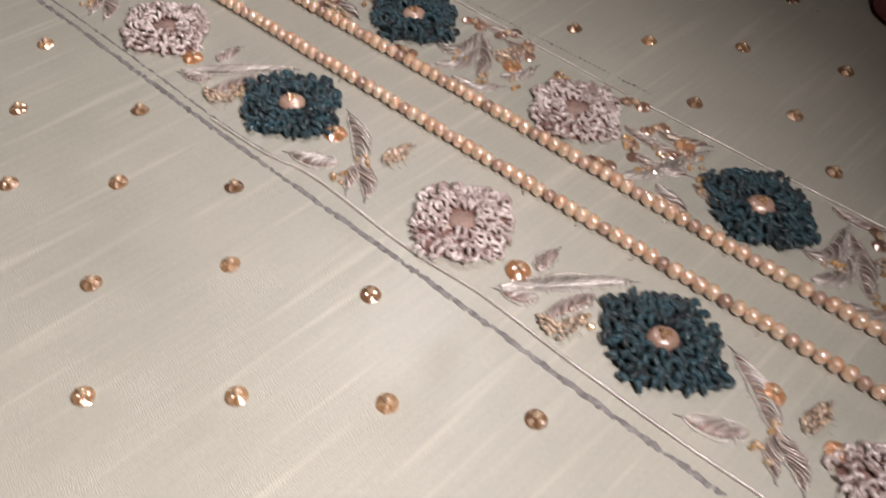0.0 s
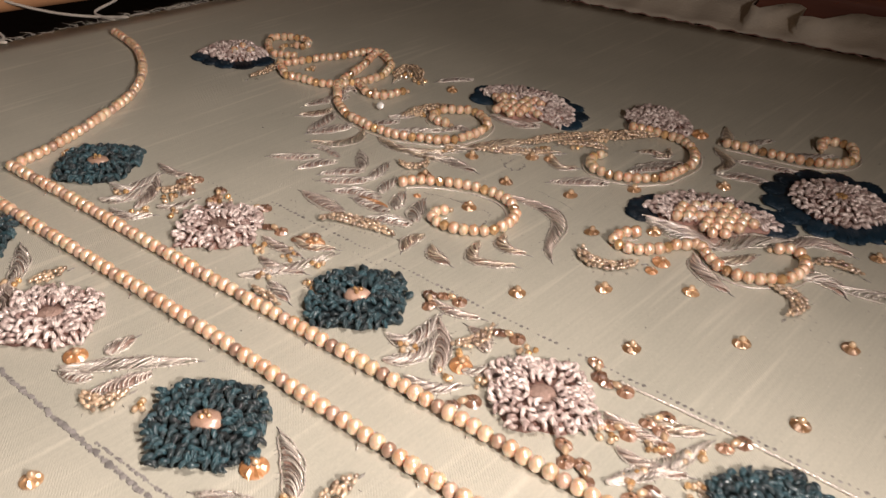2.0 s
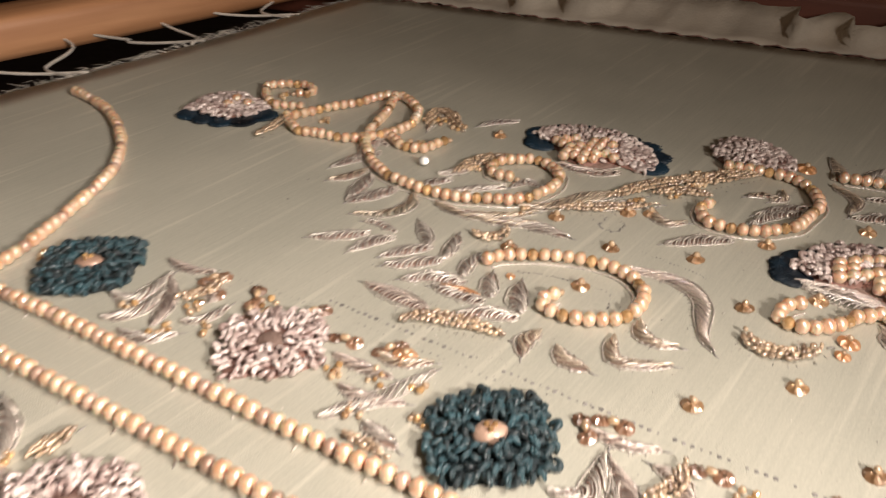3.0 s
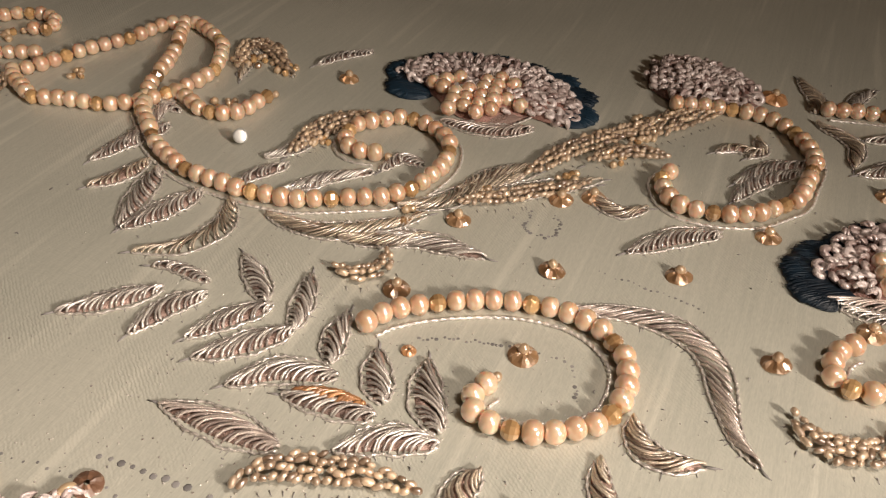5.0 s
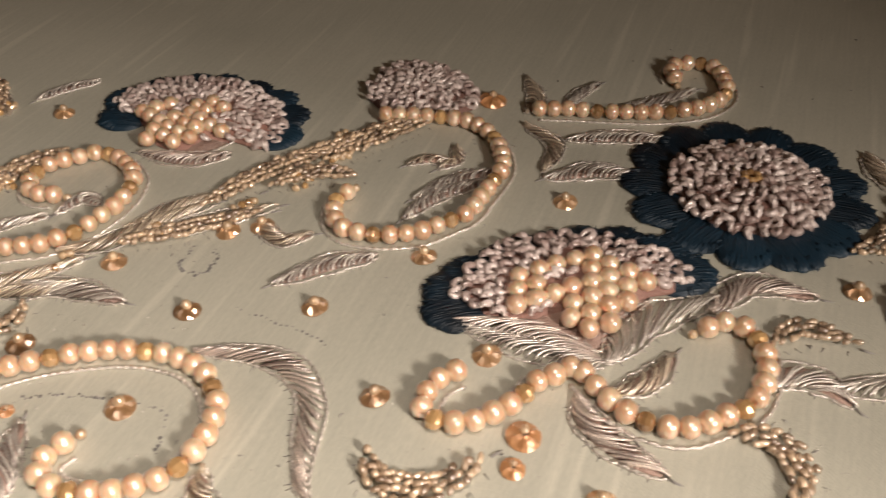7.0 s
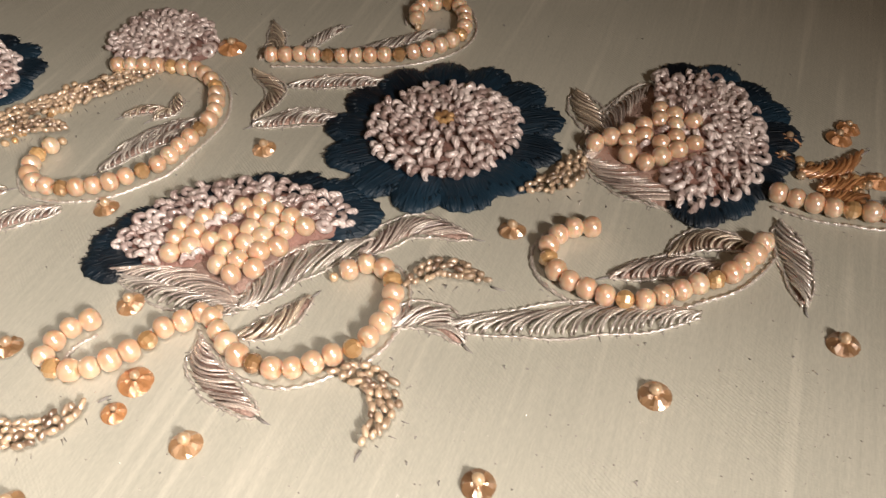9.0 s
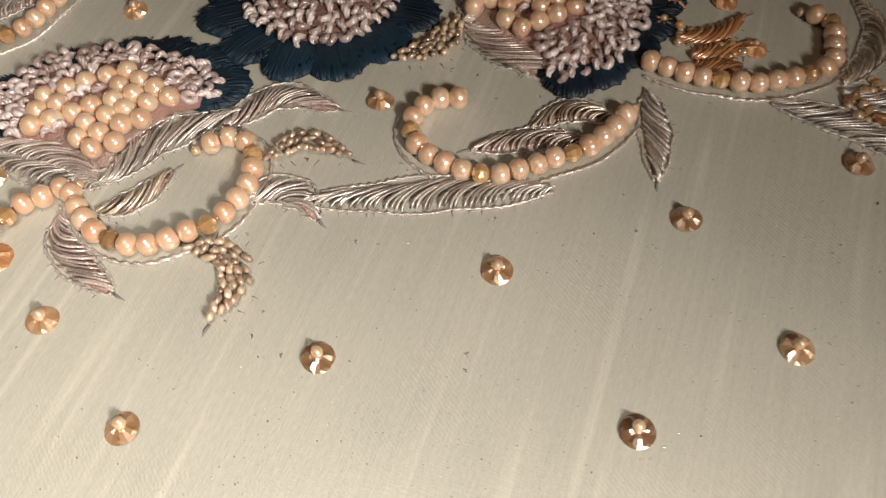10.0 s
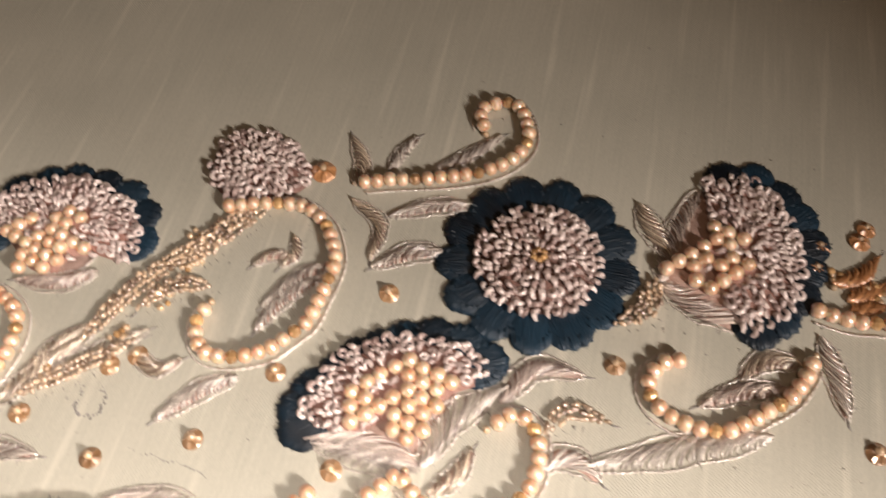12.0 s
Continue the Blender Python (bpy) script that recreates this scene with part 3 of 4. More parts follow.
# border strands: two straight rows, one turning the corner of the neckline
pearl_strand([(-184.0, 10.2), (-160.0, -6.5), (-120.7, -35.6), (-78.0, -66.3), (-30.3, -102.1), (19.1, -138.9), (68.0, -176.0), (140.0, -229.5)], 2.84, 5, "straight row of peach pearls with dull copper beads along the border")
pearl_strand([(-215.0, 16.5), (-171.5, -14.9), (-116.3, -54.9), (-67.3, -92.4), (-17.9, -129.3), (33.6, -167.8), (93.8, -211.8), (130.0, -239.0)], 2.84, 5, "straight row of peach pearls with dull copper beads along the border")
pearl_strand([(-182.5, 13.0), (-177.5, 24.3), (-171.8, 44.2), (-168.3, 62.0), (-169.5, 77.5), (-173.3, 91.2), (-181.8, 109.1), (-195.6, 125.4)], 2.84, 5, "curved row of peach pearls round the neckline")

# scrolls
SCROLL = "scroll of peach pearls with single gold beads"
pearl_strand([(-72.4, 9.8), (-69.1, 10.9), (-63.2, 10.9), (-56.7, 9.7), (-51.4, 8.1), (-46.4, 5.1), (-43.2, 1.8), (-41.4, -2.5), (-41.4, -7.2), (-43.7, -11.3), (-47.3, -14.3), (-51.4, -15.2), (-56.5, -14.5), (-60.1, -12.9), (-62.8, -10.4), (-63.5, -7.6), (-62.1, -6.2), (-60.4, -5.3)], 2.72, 5, SCROLL, thread_side=-1)
pearl_strand([(-10.0, -12.6), (-12.7, -13.2), (-15.0, -14.9), (-16.4, -17.4), (-14.8, -19.8), (-12.1, -21.1), (-9.2, -21.1), (-6.4, -20.8), (-4.0, -20.1), (-0.8, -18.5), (1.9, -18.2), (4.6, -17.9)], 2.72, 5, SCROLL, thread_side=1)
pearl_strand([(5.7, -19.3), (6.5, -23.2), (7.1, -25.8), (8.7, -28.4), (10.6, -30.4), (12.6, -31.8), (15.5, -32.4), (18.2, -32.1), (21.3, -32.3), (24.1, -31.4), (26.3, -29.9), (28.2, -28.2), (30.0, -25.4), (30.7, -22.9), (30.3, -20.5), (28.7, -18.7), (25.6, -18.5)], 2.72, 5, SCROLL, thread_side=-1)
pearl_strand([(61.0, -25.2), (58.0, -24.2), (54.9, -24.9), (52.7, -27.1), (52.2, -30.4), (53.0, -33.1), (55.7, -37.1), (59.8, -40.1), (63.0, -40.8), (68.1, -41.0), (73.6, -41.2), (78.4, -39.7), (81.3, -38.2)], 2.72, 5, SCROLL, thread_side=-1)
pearl_strand([(89.8, -30.3), (93.5, -35.1), (97.4, -38.0), (100.2, -40.2), (105.1, -41.8), (110.0, -42.2), (113.3, -41.6), (115.8, -39.0), (117.4, -36.7), (118.5, -34.2), (117.3, -32.2)], 2.72, 5, SCROLL, thread_side=-1)
pearl_strand([(28.6, 42.9), (34.0, 40.3), (41.5, 36.1), (46.8, 33.5), (51.7, 31.8), (57.9, 31.0), (63.3, 32.6), (66.5, 36.2), (68.1, 41.6), (67.4, 45.1), (63.3, 47.0), (60.1, 46.5), (58.7, 42.8)], 2.72, 5, SCROLL, thread_side=-1)
pearl_strand([(0.4, 52.7), (5.0, 50.4), (10.0, 47.8), (14.3, 44.2), (16.1, 40.1), (16.6, 36.3), (15.7, 31.5), (14.5, 28.4), (12.4, 25.8), (6.6, 20.7), (3.9, 18.4), (-0.8, 17.4), (-4.6, 16.7), (-8.4, 17.4), (-12.2, 19.0), (-15.8, 21.7), (-17.0, 24.9), (-16.5, 27.6), (-15.5, 29.9), (-13.2, 31.5)], 2.72, 5, SCROLL, thread_side=1)
pearl_strand([(-99.7, 77.5), (-98.8, 70.1), (-98.0, 64.5), (-94.3, 55.7), (-90.7, 50.9), (-88.5, 49.0), (-84.2, 45.1), (-79.1, 41.7), (-76.6, 40.4), (-71.0, 39.1), (-65.2, 38.0), (-62.8, 37.5), (-57.3, 38.8), (-52.3, 42.3), (-49.0, 46.1), (-47.4, 50.9), (-48.2, 54.4), (-49.2, 57.1), (-52.6, 61.0), (-57.6, 61.3), (-62.2, 60.8), (-64.8, 57.5), (-65.2, 54.4), (-63.9, 52.2), (-61.1, 50.7)], 2.72, 5, SCROLL, thread_side=-1)
pearl_strand([(-123.9, 96.5), (-120.0, 87.5), (-118.1, 85.7), (-115.3, 85.2), (-107.4, 80.7), (-101.6, 79.7), (-96.1, 81.2), (-93.4, 82.2), (-91.4, 78.9), (-88.5, 72.9), (-82.9, 70.9), (-76.5, 75.6)], 2.72, 5, SCROLL, thread_side=0)
pearl_strand([(-124.0, 98.8), (-120.3, 99.6), (-117.0, 101.4), (-113.8, 103.3), (-108.2, 105.9), (-101.3, 108.4), (-95.2, 112.7), (-89.4, 114.5), (-85.9, 110.9), (-82.7, 100.8), (-84.4, 91.5), (-88.5, 85.7), (-93.4, 82.2)], 2.72, 5, SCROLL, thread_side=0)
pearl_strand([(-89.5, 113.3), (-92.3, 100.9), (-94.2, 95.4), (-96.8, 89.0), (-98.4, 83.9), (-99.9, 76.0)], 2.72, 5, SCROLL, thread_side=0)
pearl_strand([(-120.2, 106.0), (-124.6, 107.4), (-128.5, 108.4), (-131.6, 114.9), (-132.7, 122.7), (-132.1, 126.5), (-129.2, 127.3), (-122.1, 127.0), (-117.4, 123.1), (-117.6, 117.6), (-121.2, 118.2)], 2.72, 5, SCROLL, thread_side=0)

# ---- knotted flowers ----


def mound(t, cx, cy, spots, mesh, height, reach, size, spread=3.14):
    """Knots set over a low mound. spots: (x, y) relative to the middle."""
    for x, y in spots:
        d = min(1.0, math.hypot(x, y) / reach)
        ang = math.atan2(y, x)
        tilt = 0.55 * d
        piece("knot", rng.choice(mesh), t, cx + x, cy + y, 0.7 + height * (1 - d * d) + rng.uniform(-0.15, 0.25),
              (rng.uniform(-0.35, 0.35) - tilt * math.sin(ang), rng.uniform(-0.35, 0.35) + tilt * math.cos(ang), ang + rng.uniform(-spread, spread)), size * rng.uniform(0.86, 1.16))


def superellipse(a, half, power=4.0):
    c, s = abs(math.cos(a)), abs(math.sin(a))
    return half / (c ** power + s ** power) ** (1 / power)


def knot_flower(x, y, colour, half, shear, label):
    t = thing(colour + "_flower", x, y, label, "embroidered flower", colour + " flowers on the border")
    mesh, under = (TEAL_KNOT, TEALPAD) if colour == "teal" else (PINK_KNOT, MAROON)
    s = Shape()
    edge = []
    for k in range(28):
        a = k * math.tau / 28
        r = superellipse(a, half * 0.93) * (1 + 0.05 * math.sin(8 * a))
        edge.append((r * math.cos(a) + shear * r * math.sin(a), r * math.sin(a)))
    s.pad(edge, 1.4)
    piece("under_stitching", s.mesh("under_stitching", under), t)
    spots = []
    for ring in range(5):
        frac = 0.36 + 0.142 * ring
        count = int(round(math.tau * half * frac * 1.06 / (1.5 if colour == "teal" else 1.7)))
        for k in range(count):
            a = math.tau * (k + 0.5 * (ring % 2)) / count + rng.uniform(-0.06, 0.06)
            r = superellipse(a, half, 4.5) * frac * rng.uniform(0.95, 1.05) * (1 + 0.05 * math.sin(8 * a) * frac)
            spots.append((r * math.cos(a) + shear * r * math.sin(a), r * math.sin(a)))
    mound(t, 0, 0, spots, mesh, 1.5, half * 1.15, 1.12, 0.8 if colour == "teal" else 0.6)
    core = Shape()
    core.pad([((3.3 + 0.12 * math.sin(5 * k + x)) * math.cos(k * math.tau / 22), (2.8 + 0.12 * math.sin(4 * k + y)) * math.sin(k * math.tau / 22)) for k in range(22)], 1.5, 5)
    if colour == "teal":
        cap = piece("centre_bead", core.mesh("centre_bead", ROUGHBEAD), t, 0, 0, 1.7, label="domed rose-copper middle")
        for k in range(3):
            piece("seed_bead", GOLD_BALL, cap, 0.8 * math.cos(k * 2.1 + x), 0.8 * math.sin(k * 2.1 + x), 1.65, (k, 0, k), 0.6, "gold seed bead")
    else:
        piece("centre_pad", core.mesh("centre_pad", UNDERLAY), t, 0, 0, 0.9, label="dull rose-copper middle")


for x, y in ((-178.4, -27.0), (-103.0, -86.2), (-27.0, -143.8), (54.7, -203.7), (-161.0, 14.5), (-79.2, -45.5), (-1.3, -103.9), (80.3, -166.1)):
    knot_flower(x, y, "teal", 10.8, 0.12 * math.sin(x), "square dark teal flower of knotted thread with copper middle")
for x, y in ((-145.0, -56.0), (-64.5, -117.5), (15.2, -177.3), (92.0, -233.0), (-118.0, -16.5), (-39.5, -75.0), (40.9, -138.0), (121.0, -199.0)):
    knot_flower(x, y, "pink", 10.2, 0.1 * math.sin(x), "square pale pink flower of looped shiny thread")


def petal_mesh(length, width):
    """One satin-stitched scallop along the local x axis, round at its outer end."""
    s = Shape()
    edge = []
    for k in range(44):
        a = k * math.tau / 44
        rag = 1 + (rng.uniform(-0.05, 0.06) if math.cos(a) > -0.2 else 0)
        edge.append((0.5 * length * rag * math.cos(a) * (1.0 if math.cos(a) > 0 else 0.9), 0.5 * width * rag * math.sin(a)))
    s.pad(edge, 0.9, 5)
    for k in range(14):
        a = rng.uniform(-1.6, 1.6)
        x, y = 0.5 * length * math.cos(a) * 0.93, 0.5 * width * math.sin(a) * 0.93
        s.tube([(x * 0.6, y * 0.8, 0.75), (x, y, 0.3), (x * 1.1 + rng.uniform(0, 0.5), y * 1.08, 0.1)], [0.16, 0.15, 0.05], 4)
    return s.mesh("petal", NAVY)


PETALS = [petal_mesh(11.5, 9.8) for k in range(4)]


def petals(t, row, tilt=0.0):
    for x, y, ang in row:
        piece("petal", rng.choice(PETALS), t, x, y, rng.uniform(0.1, 0.35), (0, -0.05, ang + tilt), (1, rng.uniform(0.93, 1.08), 1), "navy satin-stitched scallop")


def rose(x, y):
    t = thing("round_flower", x, y, "large round pink knotted flower ringed by navy satin scallops", "embroidered flower")
    n = 13
    petals(t, [(15.0 * math.cos(k * math.tau / n + 0.2), 15.4 * math.sin(k * math.tau / n + 0.2) + 0.6, k * math.tau / n + 0.2) for k in range(n)])
    s = Shape()
    s.pad([(12.2 * math.cos(k * math.tau / 28), 12.6 * math.sin(k * math.tau / 28)) for k in range(28)], 2.6)
    piece("under_stitching", s.mesh("under_stitching", MAROON), t, 0, 0, 0.4)
    spots = []
    for ring in range(6):
        r = 2.8 + 1.9 * ring
        count = int(round(math.tau * r / 1.85))
        for k in range(count):
            a = math.tau * (k + 0.5 * (ring % 2)) / count + rng.uniform(-0.05, 0.05)
            rr = r + rng.uniform(-0.25, 0.25)
            spots.append((rr * math.cos(a), rr * math.sin(a)))
    mound(t, 0, 0, spots, PINK_LUMP, 2.7, 14.5, 1.2, 0.5)
    for k in range(6):
        piece("gold_bead", GOLD_BALL, t, 1.2 * math.cos(k * 1.05), 1.2 * math.sin(k * 1.05), 3.6, (0, 0, k), 0.75, "gold bead in the middle")


rose(50.3, 6.6)


def inside(x, y, poly):
    odd, j = False, len(poly) - 1
    for i in range(len(poly)):
        (xi, yi), (xj, yj) = poly[i], poly[j]
        if (yi > y) != (yj > y) and x < (xj - xi) * (y - yi) / (yj - yi) + xi:
            odd = not odd
        j = i
    return odd


def bud(outline, pearls, scallops, label, middle=None, base=()):
    """A flower seen from the side: knots inside an outline, a heap of pearls, navy scallops round its back."""
    n = len(outline)
    pearls = list(pearls)
    if base:
        first, pearls, step = list(pearls), [], 3.05
        left, low = min(x for x, y in first), min(y for x, y in first)
        for i in range(16):
            for j in range(16):
                x, y = left + step * (i - 2 + 0.5 * (j % 2)), low + 0.87 * step * (j - 2)
                if min(math.hypot(x - a, y - b) for a, b in first) < 2.3:
                    pearls.append((x + rng.uniform(-0.2, 0.2), y + rng.uniform(-0.2, 0.2)))
    cx, cy = middle or (sum(p[0] for p in outline) / n, sum(p[1] for p in outline) / n)
    t = thing("bud_flower", cx, cy, label, "embroidered flower")
    row = []
    for x, y in scallops:
        a = math.atan2(y - cy, x - cx)
        row.append((x - cx - 6.0 * math.cos(a), y - cy - 6.0 * math.sin(a), a))
    petals(t, row)
    smooth = [(x - cx, y - cy) for x, y, *_ in spline(outline + outline[:1], 2.0)][:-1]
    if base:
        ground = [(x - cx, y - cy) for x, y, *_ in spline(list(base) + [base[0]], 1.5)][:-1]
        s = Shape()
        s.pad(ground, 1.3, cx=0, cy=0)
        calyx = piece("calyx", s.mesh("calyx", UNDERLAY), t, label="rose-gold stitched calyx under the pearls")
        s = Shape()
        rope(s, [(x * 1.03, y * 1.03) for x, y in ground + ground[:1]], 0.25, 0.3)
        piece("outline_thread", s.mesh("outline_thread", SILVER), calyx, label="twisted silver outline thread")
    s = Shape()
    s.pad([(x * 0.97, y * 0.97) for x, y in smooth], 1.8, cx=0, cy=0)
    piece("under_stitching", s.mesh("under_stitching", MAROON), t, 0, 0, 0.4)
    spots = []
    xs, ys = [p[0] for p in smooth], [p[1] for p in smooth]
    reach = max(math.hypot(*p) for p in smooth)
    yy, odd = min(ys), 0
    while yy < max(ys):
        xx = min(xs) + odd * 0.85
        while xx < max(xs):
            x, y = xx + rng.uniform(-0.25, 0.25), yy + rng.uniform(-0.25, 0.25)
            if inside(x, y, smooth) and all(math.hypot(x + cx - px, y + cy - py) > 1.9 for px, py in pearls):
                spots.append((x, y))
            xx += 1.95
        yy, odd = yy + 1.7, 1 - odd
    mound(t, 0, 0, spots, PINK_LUMP, 1.7, reach, 1.17, 0.6)
    for x, y in pearls:
        d = math.hypot(x - cx, y - cy) / reach
        piece("pearl", PEARL_BALL, t, x - cx, y - cy, 1.5 + 1.0 * (1 - d * d), (rng.uniform(0.2, 1.2), 0, rng.uniform(0, 6)), rng.uniform(1.5, 1.7))
    return t


bud([(77.5, -6), (84.3, -5.2), (90.6, 4.8), (98.1, 2.4), (101.2, -4.5), (99.5, -11), (96, -18), (91.6, -24.3), (84, -29), (76.1, -27.6), (76, -20)], [(72.3, -7.8), (84.3, -5.2), (86.1, -8.1), (76.6, -8.2), (80.9, -8.5), (85.5, -10.7), (74.3, -12.0), (78.8, -11.3), (83.6, -14.7), (79.3, -15.4), (75.0, -16.1)], [(97.3, 7.5), (103.6, 3.1), (105.6, -4.6), (105.5, -12), (102.9, -19.5), (97.5, -25.5), (90.5, -30.2), (82, -32), (76, -31.5)], 'fan-shaped pink knotted bud with a heap of peach pearls', (86, -12), [(68.5, -9.5), (76, -2), (88, 4), (92, -8), (86, -20), (76, -27), (71, -18)])
bud([(-5.5, 1.8), (-1.8, 5.3), (4.1, 7.8), (9.5, 8.5), (18.9, 5.4), (27.4, -0.3), (29.8, -5.8), (28.0, -10.2), (21.7, -9.5), (14, -10), (3.4, -7.5), (-2.3, -4.5)], [(11.7, 0.7), (16.1, -0.9), (19.2, -3.7), (6.9, -1.3), (12.1, -4.7), (15.6, -5.9), (20.5, -7.3), (3.7, -3.9), (7.7, -5.4), (13.6, -9.8), (17.4, -10.1), (9.4, -9.2), (10.7, -13.1)], [(-10.8, -0.2), (-9.2, 4.3), (-5.2, 7.4), (1.7, 9.3), (8.6, 11.2), (15.1, 10.4), (21.8, 8.3), (28.3, 4.4), (33, -1), (34.5, -8)], 'half-open pink knotted bud with pearls and navy scallops', (11, -2), [(0, -4), (8, 0), (20, -4), (22, -9), (14, -13), (10, -15.5), (4, -9)])
bud([(-49.4, 79.3), (-45.9, 82.5), (-37.8, 82.7), (-26.6, 78.9), (-19.7, 70.5), (-17.6, 61.8), (-18.4, 55.6), (-23.9, 51.5), (-29.9, 57), (-38, 57), (-43, 61), (-45, 70)], [(-42.7, 70.8), (-38.3, 71.2), (-34.1, 69.4), (-30.4, 67.8), (-41.5, 67.0), (-37.7, 66.5), (-34.1, 64.9), (-40.8, 63.0), (-36.7, 61.7), (-31.1, 59.3), (-42.1, 60.8), (-38.1, 58.5)], [(-53, 76.5), (-50, 84.5), (-41, 86.9), (-32.5, 86), (-24.9, 82.7), (-18.1, 75.4), (-13.5, 67.6), (-13, 59.5), (-17, 51.8)], 'half-open pink knotted bud with pearls and navy scallops', (-34, 69), [(-44, 70), (-36, 73), (-28, 67), (-28, 58), (-38, 56)])
bud([(-1.1, 61.9), (3.2, 69.3), (9.5, 71.5), (16, 67), (20, 58.8), (20.0, 51.5), (15.3, 48.5), (8.4, 50.8), (1.2, 54)], [], [], "half-round pale pink knotted flower")
bud([(-157.3, 107.5), (-152.4, 116.3), (-145.3, 121.7), (-137.4, 116.7), (-131, 107.1), (-136.7, 99.3), (-146.1, 99.4)], [(-141, 112), (-137, 108), (-143, 107)], [(-159, 103), (-152.6, 97.1), (-144.1, 93.4), (-135.0, 93.4), (-127.2, 99.2)], "pale pink knotted bud lying on navy scallops", (-144, 108))

# ---- stitched leaves ----
TONES = {"silver": SILVER, "rose": ROSE, "bronze": BRONZE, "copper": COPPER, "bead": CUTBEAD}
WORDS = {"silver": "leaf of slanting silver metal thread with a twisted outline", "rose": "leaf of dull rose-gold metal thread with a twisted outline",
         "bronze": "small leaf of bright bronze metal thread", "copper": "small copper-orange foil leaf with glossy stitches", "bead": "curved leaf filled with cut bronze beads"}


def leaf(ctrl, width, tone, dx=0.0, dy=0.0):
    ctrl = [(x + dx, y + dy) for x, y in ctrl]
    width *= 1.0 if tone == "bead" else 0.76
    row = spline(ctrl, 0.3)
    x0, y0 = ctrl[0]
    t = thing(tone + "_leaf", x0, y0, WORDS[tone], "embroidered leaf", tone + " leaves")
    n = len(row) - 1
    length = 0.3 * n

    def half_width(u):
        return 0.5 * width * (0.12 + 0.88 * math.sin(math.pi * u ** 0.85) ** 0.75) if 0 < u < 1 else 0.06 * width

    def at(u, v):
        """u along the leaf, v across it from -1 to 1."""
        k = max(0.0, min(1.0, u)) * n
        i = min(int(k), n - 1)
        a, b, f = row[i], row[i + 1], k - i
        x, y = a[0] + (b[0] - a[0]) * f, a[1] + (b[1] - a[1]) * f
        half = half_width(u)
        return x - x0 - a[3] * v * half, y - y0 + a[2] * v * half

    s = Shape()
    if tone == "bead":
        u = 0.04
        while u < 0.98:
            m = max(1, int(half_width(u) * 2 / 1.15))
            for k in range(m):
                v = (k + 0.5) / m * 1.8 - 0.9
                c = at(u + rng.uniform(-0.3, 0.3) / length, v + rng.uniform(-0.1, 0.1))
                i = min(int(u * n), n - 1)
                ang = math.atan2(row[i][3], row[i][2]) + 0.35 + rng.gauss(0, 0.3)
                h = rng.uniform(0.5, 0.85)
                z = 0.5 + 0.7 * (1 - v * v) + rng.uniform(-0.1, 0.25)
                tip = rng.uniform(-0.25, 0.25)
                r = rng.uniform(0.40, 0.56)
                ex, ey = h * math.cos(ang), h * math.sin(ang)
                s.tube([(c[0] - ex, c[1] - ey, z - tip), (c[0] - 0.5 * ex, c[1] - 0.5 * ey, z - 0.5 * tip), (c[0] + 0.5 * ex, c[1] + 0.5 * ey, z + 0.5 * tip), (c[0] + ex, c[1] + ey, z + tip)], [0.45 * r, 0.95 * r, r, 0.45 * r], 7)
            u += 1.15 / length
        piece("bead_filling", s.mesh("bead_filling", CUTBEAD), t, kind="stuff")
    else:
        under = Shape()
        rim = [at(0.04 + 0.92 * k / 12, 0.8) for k in range(13)] + [at(0.96 - 0.92 * k / 12, -0.8) for k in range(13)]
        mid = at(0.5, 0)
        under.pad(rim, 0.3, 2, mid[0], mid[1], 0.06)
        if length < 20:
            piece("padding", under.mesh("padding", COPPER if tone == "copper" else UNDERLAY), t, label="dull rose padding under the stitches")
        step = 0.9 if tone != "copper" else 0.7
        r = 0.205 if tone != "copper" else 0.3
        slant = 2.3 * width / length
        count = int(length / step)
        for k in range(count):
            u = (k + 0.3) / count
            jig, over = rng.uniform(-0.32, 0.32) / length, rng.uniform(0.88, 1.12)
            lift = rng.uniform(0, 0.3)
            pts, radii = [], []
            for q in range(9):
                v = -1 + 0.25 * q
                x, y = at(u - slant * 0.5 + slant * 0.6 * (v + 1) * 0.5 + 0.14 * slant * math.sin(1.57 * (v + 1)) + jig, v * over)
                pts.append((x, y, 0.2 + (0.55 + lift) * (1 - v * v)))
                radii.append(r * (1.12 if q % 2 else 0.86) * (1.0 if 0 < q < 8 else 0.6))
            s.tube(pts, radii, 6)
        piece("slanting_stitches", s.mesh("slanting_stitches", TONES[tone]), t, kind="stuff")
    if tone in ("silver", "rose", "bronze"):
        for side in (-1, 1):
            o = Shape()
            drift = rng.uniform(-0.06, 0.1)
            edge = [at(u / 10, side * (1.2 + drift + 0.1 * math.sin(u * 1.9 + x0))) for u in range(11)]
            rope(o, edge, 0.22, 0.2)
            piece("outline_thread", o.mesh("outline_thread", SILVER), t, label="twisted silver outline thread")
    tacks = Shape()
    side = -1 if row[n // 2][2] > 0 else 1
    for k in range(int(length / 1.9)):
        u = (k + rng.random()) * 1.9 / length
        a, b = at(u, side * 1.2), at(u + rng.uniform(-0.2, 0.2) / length, side * (1.2 + rng.uniform(0.5, 1.1) / half_width(min(0.9, max(0.1, u)))))
        tacks.tube([(*a, 0.12), (*b, 0.06)], [0.09, 0.04], 4)
    if tacks.v:
        piece("tacking", tacks.mesh("tacking", PENCIL), t, label="short dark thread ends along the rim", kind="stuff")
    tip = Shape()
    ex, ey = at(1.0, 0)
    d = row[-1]
